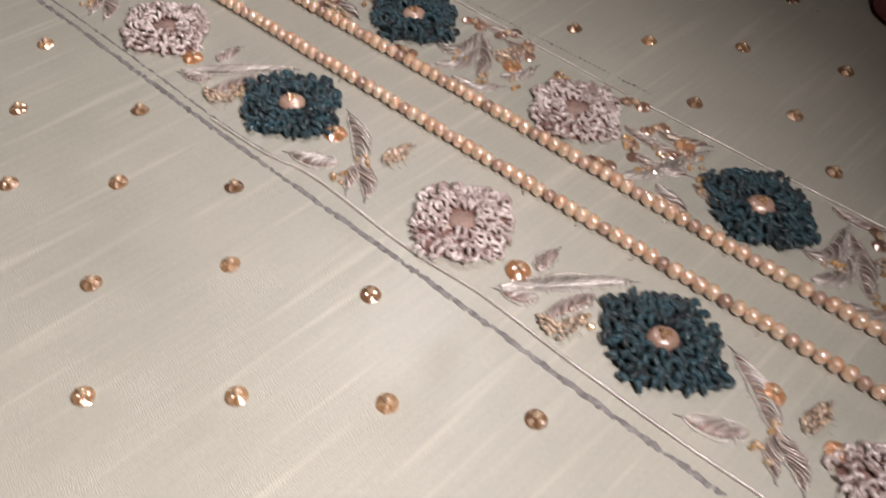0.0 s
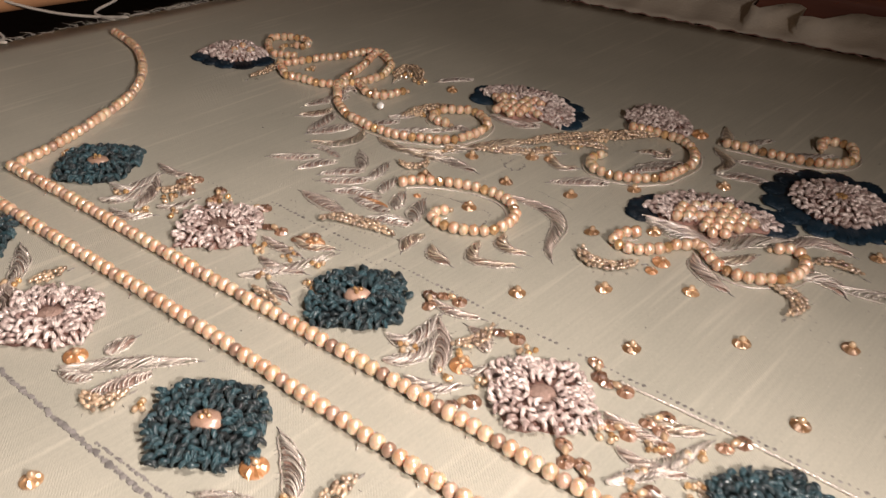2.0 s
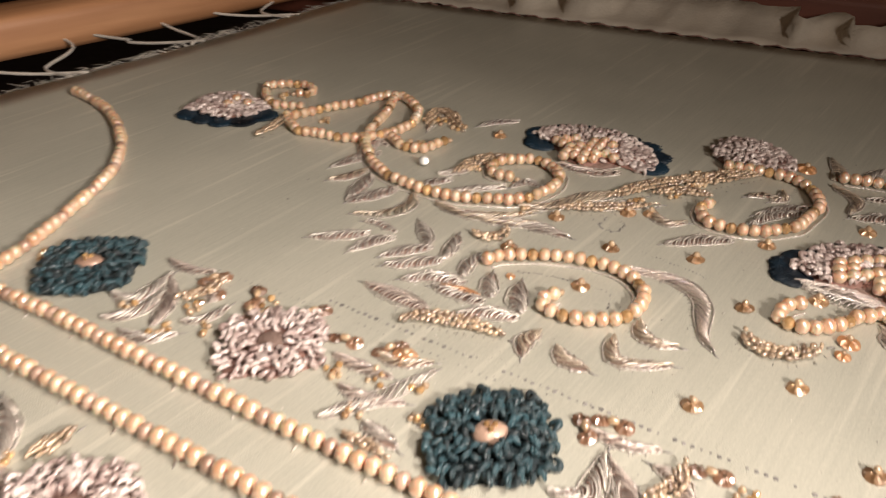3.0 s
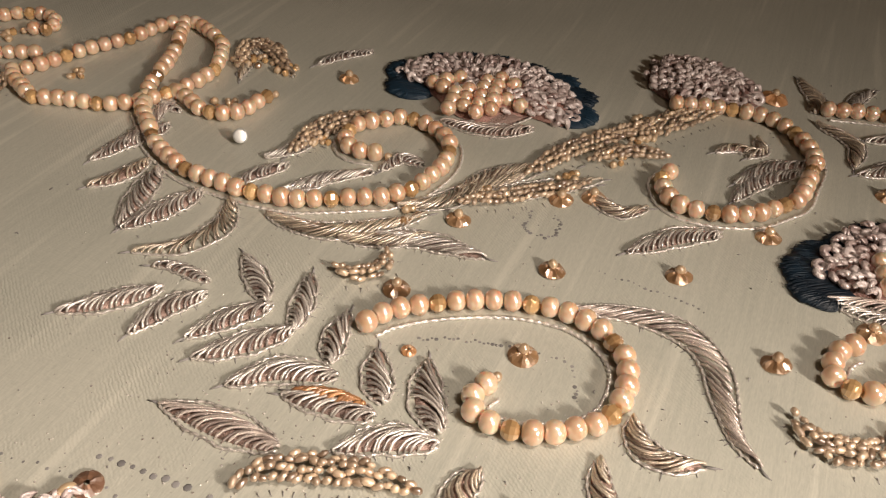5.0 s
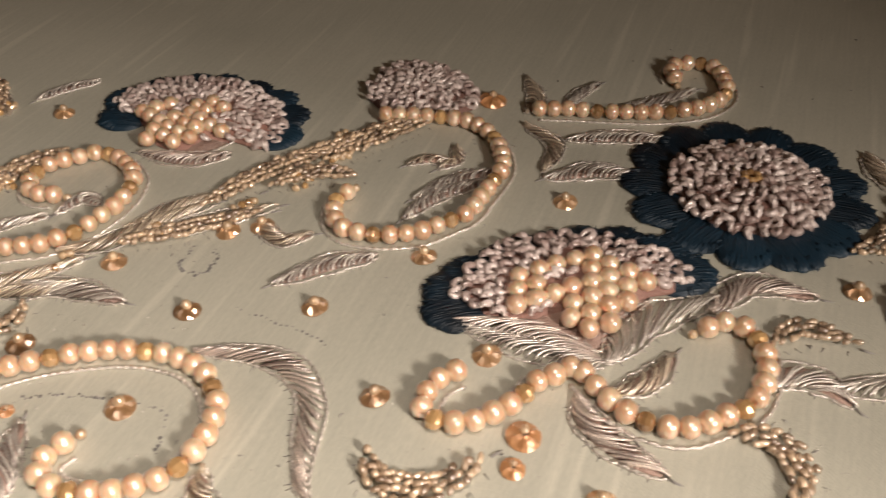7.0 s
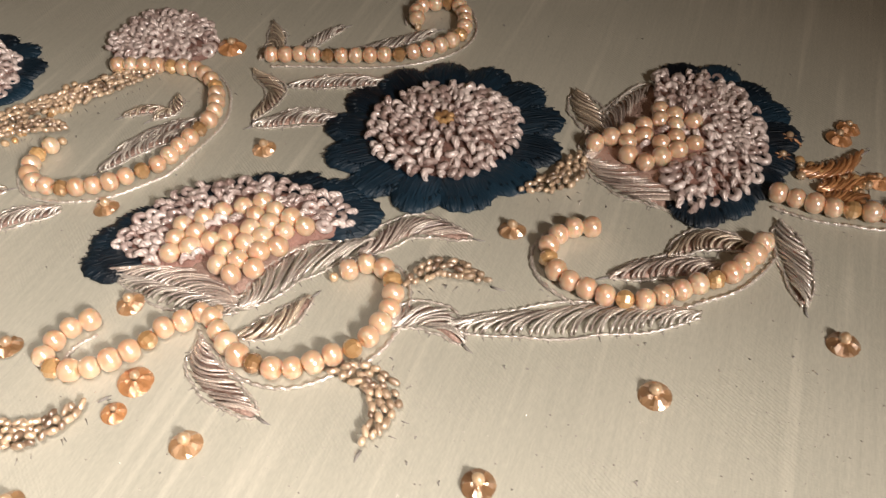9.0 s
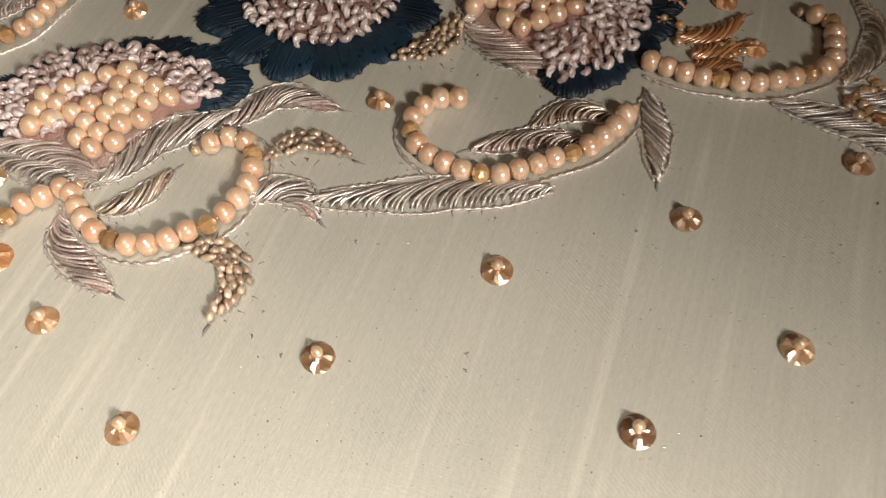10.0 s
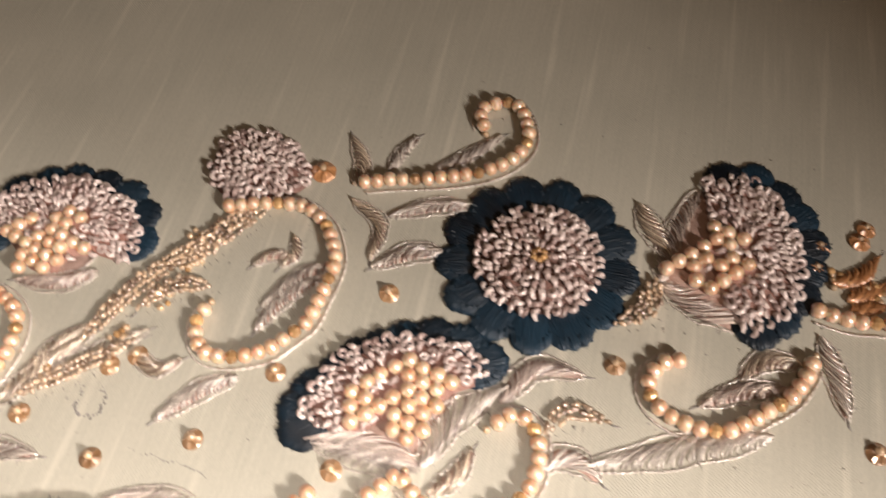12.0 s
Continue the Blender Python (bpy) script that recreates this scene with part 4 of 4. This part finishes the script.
    tip.tube([(ex, ey, 0.15), (ex + 1.0 * d[2], ey + 1.0 * d[3], 0.12), (ex + 1.9 * d[2] - 0.3 * d[3], ey + 1.9 * d[3], 0.08)], [0.2, 0.22, 0.05], 4)
    piece("tie_off", tip.mesh("tie_off", PENCIL), t, label="dark knotted thread end")


# the spray beside the large scroll
leaf([(-98.6, 25.5), (-106.3, 24.9), (-113.2, 24.7)], 4.5, 'silver')
leaf([(-92.7, 22.6), (-98.3, 21.4), (-103.7, 17.5)], 4.5, 'silver')
leaf([(-84.1, 17.7), (-90.5, 16.8), (-96.4, 14.7)], 4.5, 'silver')
leaf([(-82.2, 12.1), (-88.8, 11.4), (-95.9, 10.7)], 5.0, 'silver')
leaf([(-78.0, 2.1), (-85.2, 5.3), (-92.2, 4.8)], 5.0, 'silver')
leaf([(-75.0, -5.7), (-80.1, -1.9), (-85.4, 1.1)], 5.0, 'silver')
leaf([(-68.7, -11.8), (-74.8, -9.2), (-81.0, -9.1)], 5.0, 'silver')
leaf([(-85.1, 18.6), (-85.4, 23.4), (-86.6, 30.2)], 4.0, 'silver')
leaf([(-82.2, 12.1), (-80.0, 17.0), (-77.5, 23.0)], 4.0, 'silver')
leaf([(-78.6, 4.7), (-77.0, 9.4), (-74.0, 13.5)], 4.0, 'silver')
leaf([(-73.6, -3.9), (-73.2, 1.1), (-71.7, 5.5)], 4.5, 'silver')
leaf([(-68.3, -10.3), (-68.0, -4.2), (-65.8, 1.7)], 5.0, 'silver')
leaf([(-92.2, 25.2), (-96.6, 29.9), (-100.0, 31.2)], 2.5, 'silver')
leaf([(-87.1, -7.0), (-92.1, -2.6), (-96.9, 1.5), (-100.0, 3.9)], 5.5, 'rose')
leaf([(-42.8, 5.3), (-35.8, 2.1), (-30.6, -2.9), (-29.5, -9.1), (-31.6, -15.3), (-33.5, -21.0), (-33.2, -25.6)], 4.7, 'rose')
leaf([(-44.2, -14.7), (-45.4, -18.2), (-43.9, -21.5), (-39.3, -23.7)], 4.0, 'bronze')
leaf([(-50.8, -19.1), (-52.8, -23.2), (-51.8, -27.2), (-42.4, -29.3)], 4.0, 'bronze')
leaf([(-93.8, -11.2), (-88.3, -10.0), (-82.6, -11.7), (-77.1, -14.5), (-72.1, -18.8)], 5.0, 'bead')
leaf([(-65.1, -16.8), (-68.7, -19.0), (-70.4, -24.0)], 4.5, 'bronze')
leaf([(-63.1, -21.7), (-62.2, -25.6), (-58.5, -29.4)], 4.5, 'bronze')
# round the middle scrolls
leaf([(-81.9, 39.1), (-74.2, 32.8), (-64.8, 31.5), (-56.9, 32.2)], 4.5, 'bronze')
leaf([(-66.1, 29.7), (-58.3, 25.3), (-51.5, 19.5)], 5.0, 'silver')
leaf([(-74.5, 23.4), (-71.4, 20.5), (-67.1, 21.2), (-65.5, 25.4)], 4.0, 'bead')
leaf([(-61.0, 35.8), (-53.7, 35.2), (-45.2, 37.7), (-34.6, 38.9)], 5.0, 'bronze')
leaf([(-48.2, 34.4), (-36.4, 34.3), (-24.8, 33.8)], 5.0, 'bronze')
leaf([(-28.7, 30.9), (-26.4, 24.9), (-21.1, 24.1)], 4.0, 'bronze')
leaf([(-12.8, 14.9), (-20.0, 16.2), (-29.9, 14.9)], 5.0, 'silver')
leaf([(13.9, 28.7), (6.1, 29.1), (-2.8, 26.8)], 4.5, 'silver')
leaf([(10.5, 26.6), (2.0, 26.4), (-6.2, 22.3)], 4.5, 'silver')
leaf([(9.9, 38.7), (8.0, 34.6), (4.0, 33.4)], 3.0, 'bronze')
leaf([(7.8, 33.9), (3.8, 36.9), (-0.6, 36.7)], 3.0, 'bronze')
leaf([(8.3, 48.5), (-2.0, 47.9), (-12.6, 44.9), (-17.8, 46.1)], 7.0, 'bead')
leaf([(-9.9, 36.0), (-17.1, 40.7), (-25.7, 38.9)], 5.0, 'bead')
leaf([(-95.1, 71.3), (-102.8, 67.6), (-109.1, 62.9)], 5.0, 'silver')
leaf([(-99.2, 60.1), (-104.5, 56.4), (-109.5, 54.9)], 4.0, 'bronze')
leaf([(-97.9, 57.1), (-101.0, 50.5), (-104.7, 42.5)], 5.0, 'silver')
leaf([(-91.1, 48.5), (-97.7, 44.9), (-104.3, 41.7)], 5.5, 'silver')
leaf([(-87.0, 44.9), (-88.8, 38.6), (-94.8, 34.7), (-102.9, 35.4)], 4.5, 'bronze')
leaf([(-76.1, 52.6), (-81.4, 51.5), (-86.2, 49.2)], 3.5, 'silver')
leaf([(-68.8, 47.5), (-73.8, 45.9), (-78.5, 45.3)], 3.5, 'silver')
leaf([(-53.5, 46.1), (-56.6, 49.7), (-61.3, 46.6)], 3.5, 'silver')
leaf([(-58.1, 65.0), (-66.9, 63.3), (-76.2, 55.3)], 6.5, 'bead')
leaf([(-51.6, 91.4), (-58.3, 91.3), (-64.6, 88.6)], 3.5, 'silver')
leaf([(-92.9, 75.8), (-97.8, 81.5), (-102.8, 80.7)], 3.0, 'silver')
leaf([(-70.8, 85.7), (-72.6, 97.9), (-77.0, 100.4), (-80.9, 89.7)], 5.0, 'bead')
leaf([(-69.8, 84.4), (-71.5, 92.9), (-75.0, 100.4), (-80.7, 86.2)], 4.0, 'bronze')
leaf([(-123.7, 101.3), (-127.5, 92.3), (-133.0, 84.3)], 4.5, 'bead')
# round the rose and the buds
leaf([(26.4, 44.1), (30.6, 48.4), (32.3, 57.0)], 4.5, 'bronze')
leaf([(24.5, 40.5), (26.8, 32.1), (20.9, 25.1)], 4.0, 'bronze')
leaf([(34.9, 43.7), (40.2, 47.0), (44.9, 48.3)], 3.5, 'silver')
leaf([(42.9, 38.2), (51.0, 38.1), (61.2, 38.6)], 4.0, 'silver')
leaf([(45.8, 26.1), (38.3, 30.2), (29.5, 32.7)], 5.0, 'silver')
leaf([(35.2, 18.6), (28.9, 22.4), (20.5, 23.3)], 5.5, 'silver')
leaf([(9.2, -17.9), (2.6, -8.9), (-6.9, -2.6)], 7.0, 'rose')
leaf([(9.7, -18.2), (18.6, -13.4), (31.2, -13.3)], 7.0, 'silver')
leaf([(8.4, -23.2), (13.9, -22.8), (19.5, -20.2)], 4.5, 'bronze')
leaf([(28.1, -15.1), (37.3, -12.5), (44.6, -18.8)], 5.5, 'rose')
leaf([(32.0, -24.2), (38.2, -23.0), (43.3, -28.8)], 4.5, 'bead')
leaf([(27.5, -29.6), (31.8, -29.2), (34.8, -32.0), (35.7, -36.6)], 5.5, 'silver')
leaf([(18.2, -34.3), (22.8, -37.6), (22.9, -42.2), (18.4, -46.3)], 5.0, 'bead')
leaf([(3.5, -21.6), (3.2, -26.5), (5.2, -31.8), (8.0, -36.8)], 5.6, 'rose')
leaf([(-24.7, -19.6), (-24.5, -25.0), (-18.5, -28.1), (-10.6, -26.2)], 5.0, 'bead')
leaf([(66.5, -45.0), (55.0, -40.3), (45.0, -36.8), (34.3, -32.6)], 6.5, 'silver')
leaf([(74.9, -39.7), (67.3, -35.7), (59.0, -33.9)], 5.0, 'rose')
leaf([(80.2, -37.2), (75.0, -33.1), (68.6, -33.7)], 5.0, 'bronze')
leaf([(87.0, -34.7), (83.9, -42.4), (79.8, -49.4)], 5.0, 'silver')
leaf([(76.0, 7.7), (75.0, 2.3), (73.5, -5.9)], 6.0, 'bronze')
leaf([(68.2, -8.5), (62.5, -13.0), (55.2, -12.8)], 5.5, 'bead')
leaf([(96.5, -31.2), (102.3, -32.1), (106.0, -34.1)], 5.0, 'copper')
leaf([(94.9, -33.3), (99.0, -34.7), (101.8, -36.2)], 5.0, 'copper')
leaf([(96.5, -27.0), (102.5, -28.4), (108.5, -27.2)], 5.0, 'copper')
leaf([(102.0, -43.5), (108.0, -50.0), (112.0, -57.0), (115.5, -63.0)], 5.5, 'silver')
leaf([(112.0, -46.5), (122.0, -54.0), (133.0, -61.0)], 6.0, 'silver')
leaf([(113.0, -52.0), (120.0, -60.0), (129.0, -66.0)], 5.5, 'copper')
leaf([(113.0, -45.0), (121.0, -41.5), (125.5, -36.0), (126.5, -29.0)], 4.5, 'bronze')

# ---- border sprays between the flowers ----


def spray(leaves, dx, dy):
    for ctrl, width, tone in leaves:
        leaf(ctrl, width * 0.86, tone, dx, dy)


LOWER_AFTER_TEAL = [([(13.5, -17.9), (8.1, -17.5), (2.3, -15.8)], 6.0, "silver"), ([(18.8, -17.5), (17.5, -8.7), (13.9, -0.9)], 5.5, "silver"), ([(23.4, -17.1), (26.5, -14.2), (29.6, -10.9)], 5.5, "bead"),
                    ([(18.8, -17.5), (21.3, -23.9), (21.0, -27.9)], 5.0, "rose"), ([(18.8, -17.5), (17.2, -21.0), (16.6, -25.9)], 4.0, "rose")]
LOWER_AFTER_PINK = [([(8.6, -16.1), (21.6, -13.4), (35.2, -12.0)], 5.0, "silver"), ([(15.9, -18.2), (12.6, -17.9), (8.6, -16.8)], 5.0, "silver"), ([(16.0, -11.0), (17.2, -8.7), (20.1, -5.3)], 5.0, "rose"),
                    ([(15.9, -23.0), (20.1, -25.9), (24.6, -22.2)], 5.5, "bead"), ([(27.2, -16.4), (21.4, -19.8), (16.9, -22.9)], 5.0, "rose")]
UPPER_AFTER_TEAL = [([(7.5, -10.9), (13.0, -12.5), (19.0, -3.4)], 5.5, "silver"), ([(7.5, -19.3), (13.9, -17.5), (19.1, -10.7)], 5.5, "silver"), ([(18.3, -23.0), (19.9, -14.1), (18.9, -5.3)], 5.0, "rose"),
                    ([(21.6, -14.1), (27.2, -12.3), (31.1, -6.9)], 5.0, "bead"), ([(28.9, -15.6), (28.5, -10.5), (25.5, -7.0)], 4.5, "rose"), ([(12, -24), (18, -27), (24, -26)], 4.0, "silver"), ([(24, -22), (29, -21), (33, -17)], 3.5, "silver"), ([(17, 2), (22, -2), (28, -4)], 3.5, "rose")]
UPPER_AFTER_PINK = [([(9.8, -21.1), (21.5, -16.5), (31.0, -10.5)], 5.0, "silver"), ([(17.4, -23.1), (21.6, -28.1), (23.0, -30.1)], 4.5, "silver"), ([(20.1, -4.6), (24.3, -7.0), (30.8, -8.1)], 4.5, "bronze"),
                    ([(13.0, -13.0), (18.0, -17.0), (25.0, -19.0)], 4.0, "rose"), ([(12, -4), (17, -8), (23, -12)], 4.0, "rose"), ([(26, -22), (30, -26), (33, -31)], 4.0, "bronze"), ([(14, -26), (18, -29), (22, -33)], 3.5, "bead")]
for x, y in ((-178.4, -27.0), (-103.0, -86.2), (-27.0, -143.8), (54.7, -203.7)):
    spray(LOWER_AFTER_TEAL, x, y)
for x, y in ((-145.0, -56.0), (-64.5, -117.5), (15.2, -177.3)):
    spray(LOWER_AFTER_PINK, x, y)
for x, y in ((-161.0, 14.5), (-79.2, -46.4), (-1.3, -103.9), (80.3, -166.1)):
    spray(UPPER_AFTER_TEAL, x, y)
for x, y in ((-118.0, -16.5), (-39.5, -75.0), (40.9, -138.0)):
    spray(UPPER_AFTER_PINK, x, y)

# ---- traced pattern lines and silver chain lines ----


def traced_line(ctrl, gap, r, label="faint dotted pencil line of the traced pattern"):
    row = spline(ctrl, gap)
    x0, y0 = row[0][:2]
    t = thing("traced_line", x0, y0, label, "pencil line", "traced pattern lines")
    s = Shape()
    for x, y, dx, dy in row:
        if rng.random() < 0.12:
            continue
        j = rng.uniform(-1.6, 1.6) * r if r < 0.3 else rng.uniform(-0.5, 0.5) * r
        s.ball(x - x0 - dy * j, y - y0 + dx * j, 0.0, r * rng.uniform(0.6, 1.5), 7, 4, 0.09)
    piece("pencil_dots", s.mesh("pencil_dots", TRACE), t, kind="stuff")


traced_line([(-215.0, -18.0), (-155.0, -67.4), (-128.5, -88.0), (-95.0, -113.2), (-61.0, -139.6), (-40.0, -155.9), (-19.0, -171.6), (9.5, -193.2), (41.0, -217.6), (62.0, -233.5)], 0.36, 0.5)
traced_line([(-122.0, -91.0), (-92.9, -111.6), (-59.1, -137.8), (-43.0, -150.6), (-28.0, -161.0)], 0.5, 0.3)
traced_line([(-107.2, -2.0), (-65.5, -34.5), (-38.3, -55.1), (2.3, -85.5), (60.0, -128.0)], 1.5, 0.36)
traced_line([(-139.0, 16.0), (-119.9, 3.0), (-104.0, -9.0), (-70.0, -35.0)], 1.6, 0.2)
traced_line([(-66, 6), (-60, 4), (-52, 0), (-48, -5), (-50, -10)], 0.6, 0.24)
traced_line([(-36, 12), (-33, 9), (-27, 3), (-25, 0)], 0.9, 0.2)
traced_line([(-40, 29), (-43, 25), (-40, 22), (-37, 24), (-37, 28)], 0.6, 0.26)
traced_line([(-64, 12.6), (-58, 12), (-50, 10)], 0.8, 0.2)


def chain_line(ctrl):
    x0, y0 = ctrl[0]
    t = thing("silver_chain_line", x0, y0, "thin line of twisted silver thread along the border", "thread line", "silver border lines")
    s = Shape()
    rope(s, [(x - x0, y - y0) for x, y in ctrl], 0.36, 0.28)
    piece("couched_thread", s.mesh("couched_thread", SILVER), t)


chain_line([(-45.0, -150.0), (-30.6, -160.0), (-17.6, -167.0), (4.3, -185.0), (19.8, -195.4), (36.2, -208.9), (55.5, -224.1), (67.7, -232.9), (90.0, -250.0)])
chain_line([(-23.0, -69.5), (0.0, -86.0), (21.7, -103.5), (50.0, -126.0), (91.3, -157.0), (130.0, -185.0)])


def thread_spool(x, y):
    t = thing("thread_spool", x, y, "red cotton thread wound on a small spool on the silk", "thread spool")
    s = Shape()
    s.rings([[(r * math.cos(k * math.tau / 24), r * math.sin(k * math.tau / 24), z) for k in range(24)] for r, z in ((9, 0.1), (12, 2), (12.4, 8), (12.2, 22), (11.5, 27), (8, 28))])
    piece("wound_thread", s.mesh("wound_thread", REDTHREAD), t)
    s = Shape()
    s.rings([[(r * math.cos(k * math.tau / 16), r * math.sin(k * math.tau / 16), z) for k in range(16)] for r, z in ((5, 27), (7, 29), (7, 31), (2, 31.5))])
    piece("cap", s.mesh("cap", COTTON), t)


thread_spool(139.5, -85.0)


def glitter():
    """Fine silver specks on the silk: glints of its weave built as tiny balls, with some bright dust."""
    t = thing("glint_specks", 0, 0, "fine silver specks for weave glints and bright dust on the silk", "dust")
    tagged(t, kind="stuff")
    s = Shape()
    for k in range(2600):
        x, y = rng.uniform(-130, 110), rng.uniform(-90, 70)
        if k % 3 == 1:
            x, y = rng.gauss(40, 40), rng.gauss(-70, 18)
        if k % 3 == 2:
            x, y = rng.gauss(-85, 18), rng.gauss(-5, 18)
        s.ball(x, y, 0.05, rng.uniform(0.06, 0.17) if k % 3 == 2 else rng.uniform(0.05, 0.14), 5, 3, 0.6)
    piece("dust", s.mesh("dust", SILVER), t, kind="stuff")


glitter()


def loose_fibres():
    """Short dark thread ends and pencil pricks left on the cloth."""
    t = thing("thread_ends", 0, 0, "short dark loose thread ends scattered on the silk", "thread")
    tagged(t, kind="stuff")
    s = Shape()
    for k in range(150):
        x, y, a, q = rng.uniform(-120, 115), rng.uniform(-85, 60), rng.uniform(0, 6.28), rng.uniform(0.15, 0.8)
        s.tube([(x, y, 0.05), (x + 0.5 * q * math.cos(a), y + 0.5 * q * math.sin(a), 0.16), (x + q * math.cos(a + 0.5), y + q * math.sin(a + 0.5), 0.06)], [0.09, 0.12, 0.04], 4)
    piece("fibres", s.mesh("fibres", PENCIL), t, kind="stuff")


loose_fibres()
# a brownish-orange smear over the silver leaf here, built as a small copper leaf
leaf([(-76.0, -3.5), (-80.0, -0.6), (-84.0, 1.4)], 3.0, "copper")
# stitched calyx leaves at the foot of the buds
leaf([(68.5, -9.5), (77.5, -3.0), (89.0, 3.5)], 8.0, "rose")
leaf([(68.5, -10.5), (72.5, -18.5), (77.5, -27.0)], 8.0, "rose")
leaf([(9.5, -18.5), (1.5, -12.0), (-6.0, -4.0)], 5.0, "silver")
leaf([(-30.0, 52.5), (-38.0, 54.5), (-46.0, 60.0)], 5.0, "rose")
# the sparkling vine between the scrolls
leaf([(-38.1, 37.8), (-26.3, 43.5), (-13.5, 46.7), (-4.5, 48.3)], 5.5, "bead")
leaf([(-52.0, 33.4), (-40.4, 33.0), (-26.4, 32.6)], 4.5, "bead")
leaf([(-79.9, 56.0), (-72.8, 58.6), (-64.3, 66.2)], 4.0, "silver")
leaf([(-78.5, 45.2), (-69.9, 46.9), (-62.3, 46.5)], 3.5, "silver")
leaf([(-102.9, 67.1), (-98.0, 75.7), (-93.8, 80.9)], 4.0, "rose")
leaf([(-50.0, 37.5), (-42.0, 40.5), (-33.0, 41.0)], 4.0, "bronze")
leaf([(-72.0, 30.5), (-64.0, 27.5), (-58.0, 27.0)], 4.0, "bronze")


def bead_cluster(x, y, count, spread):
    """A little heap of loose-looking seed beads and gold beads sewn down together."""
    t = thing("bead_cluster", x, y, "small cluster of gold and champagne seed beads", "beads", "bead clusters in the embroidery")
    for k in range(count):
        a, d = rng.uniform(0, 6.28), spread * math.sqrt(rng.random())
        r = rng.uniform(0.55, 0.85)
        name, mesh = ("gold_bead", GOLD_BALL) if k % 2 else ("seed_bead", GLASS_BALL)
        piece(name, mesh, t, d * math.cos(a), d * math.sin(a), r * 0.8, (rng.uniform(0, 3), 0, rng.uniform(0, 6)), r)


for x, y in ((-161.0, 14.5), (-79.2, -46.4), (-1.3, -103.9), (80.3, -166.1)):
    for dx, dy in ((13, -15), (25, -17), (20, -24), (-12, 6), (28, -25)):
        bead_cluster(x + dx, y + dy, 6, 2.6)
for x, y in ((-118.0, -16.5), (-39.5, -75.0), (40.9, -138.0)):
    for dx, dy in ((12, -9), (20, -12), (15, -20), (27, -15), (-2, 13)):
        bead_cluster(x + dx, y + dy, 6, 2.6)
for x, y in ((-178.4, -27.0), (-103.0, -86.2), (-27.0, -143.8), (54.7, -203.7)):
    for dx, dy in ((19, -17), (15, -22), (-14, 4)):
        bead_cluster(x + dx, y + dy, 5, 2.0)
for x, y in ((-75, 92), (-71, 88), (-79, 94), (-85, 76), (-112, 95), (-126, 118), (-60, 33), (-45, 35), (-30, 36), (-20, 38), (-12, 44), (-8, 49), (-69, 59), (98, -27), (103, -33), (112, -50), (116, -47)):
    bead_cluster(x, y, 7, 2.4)
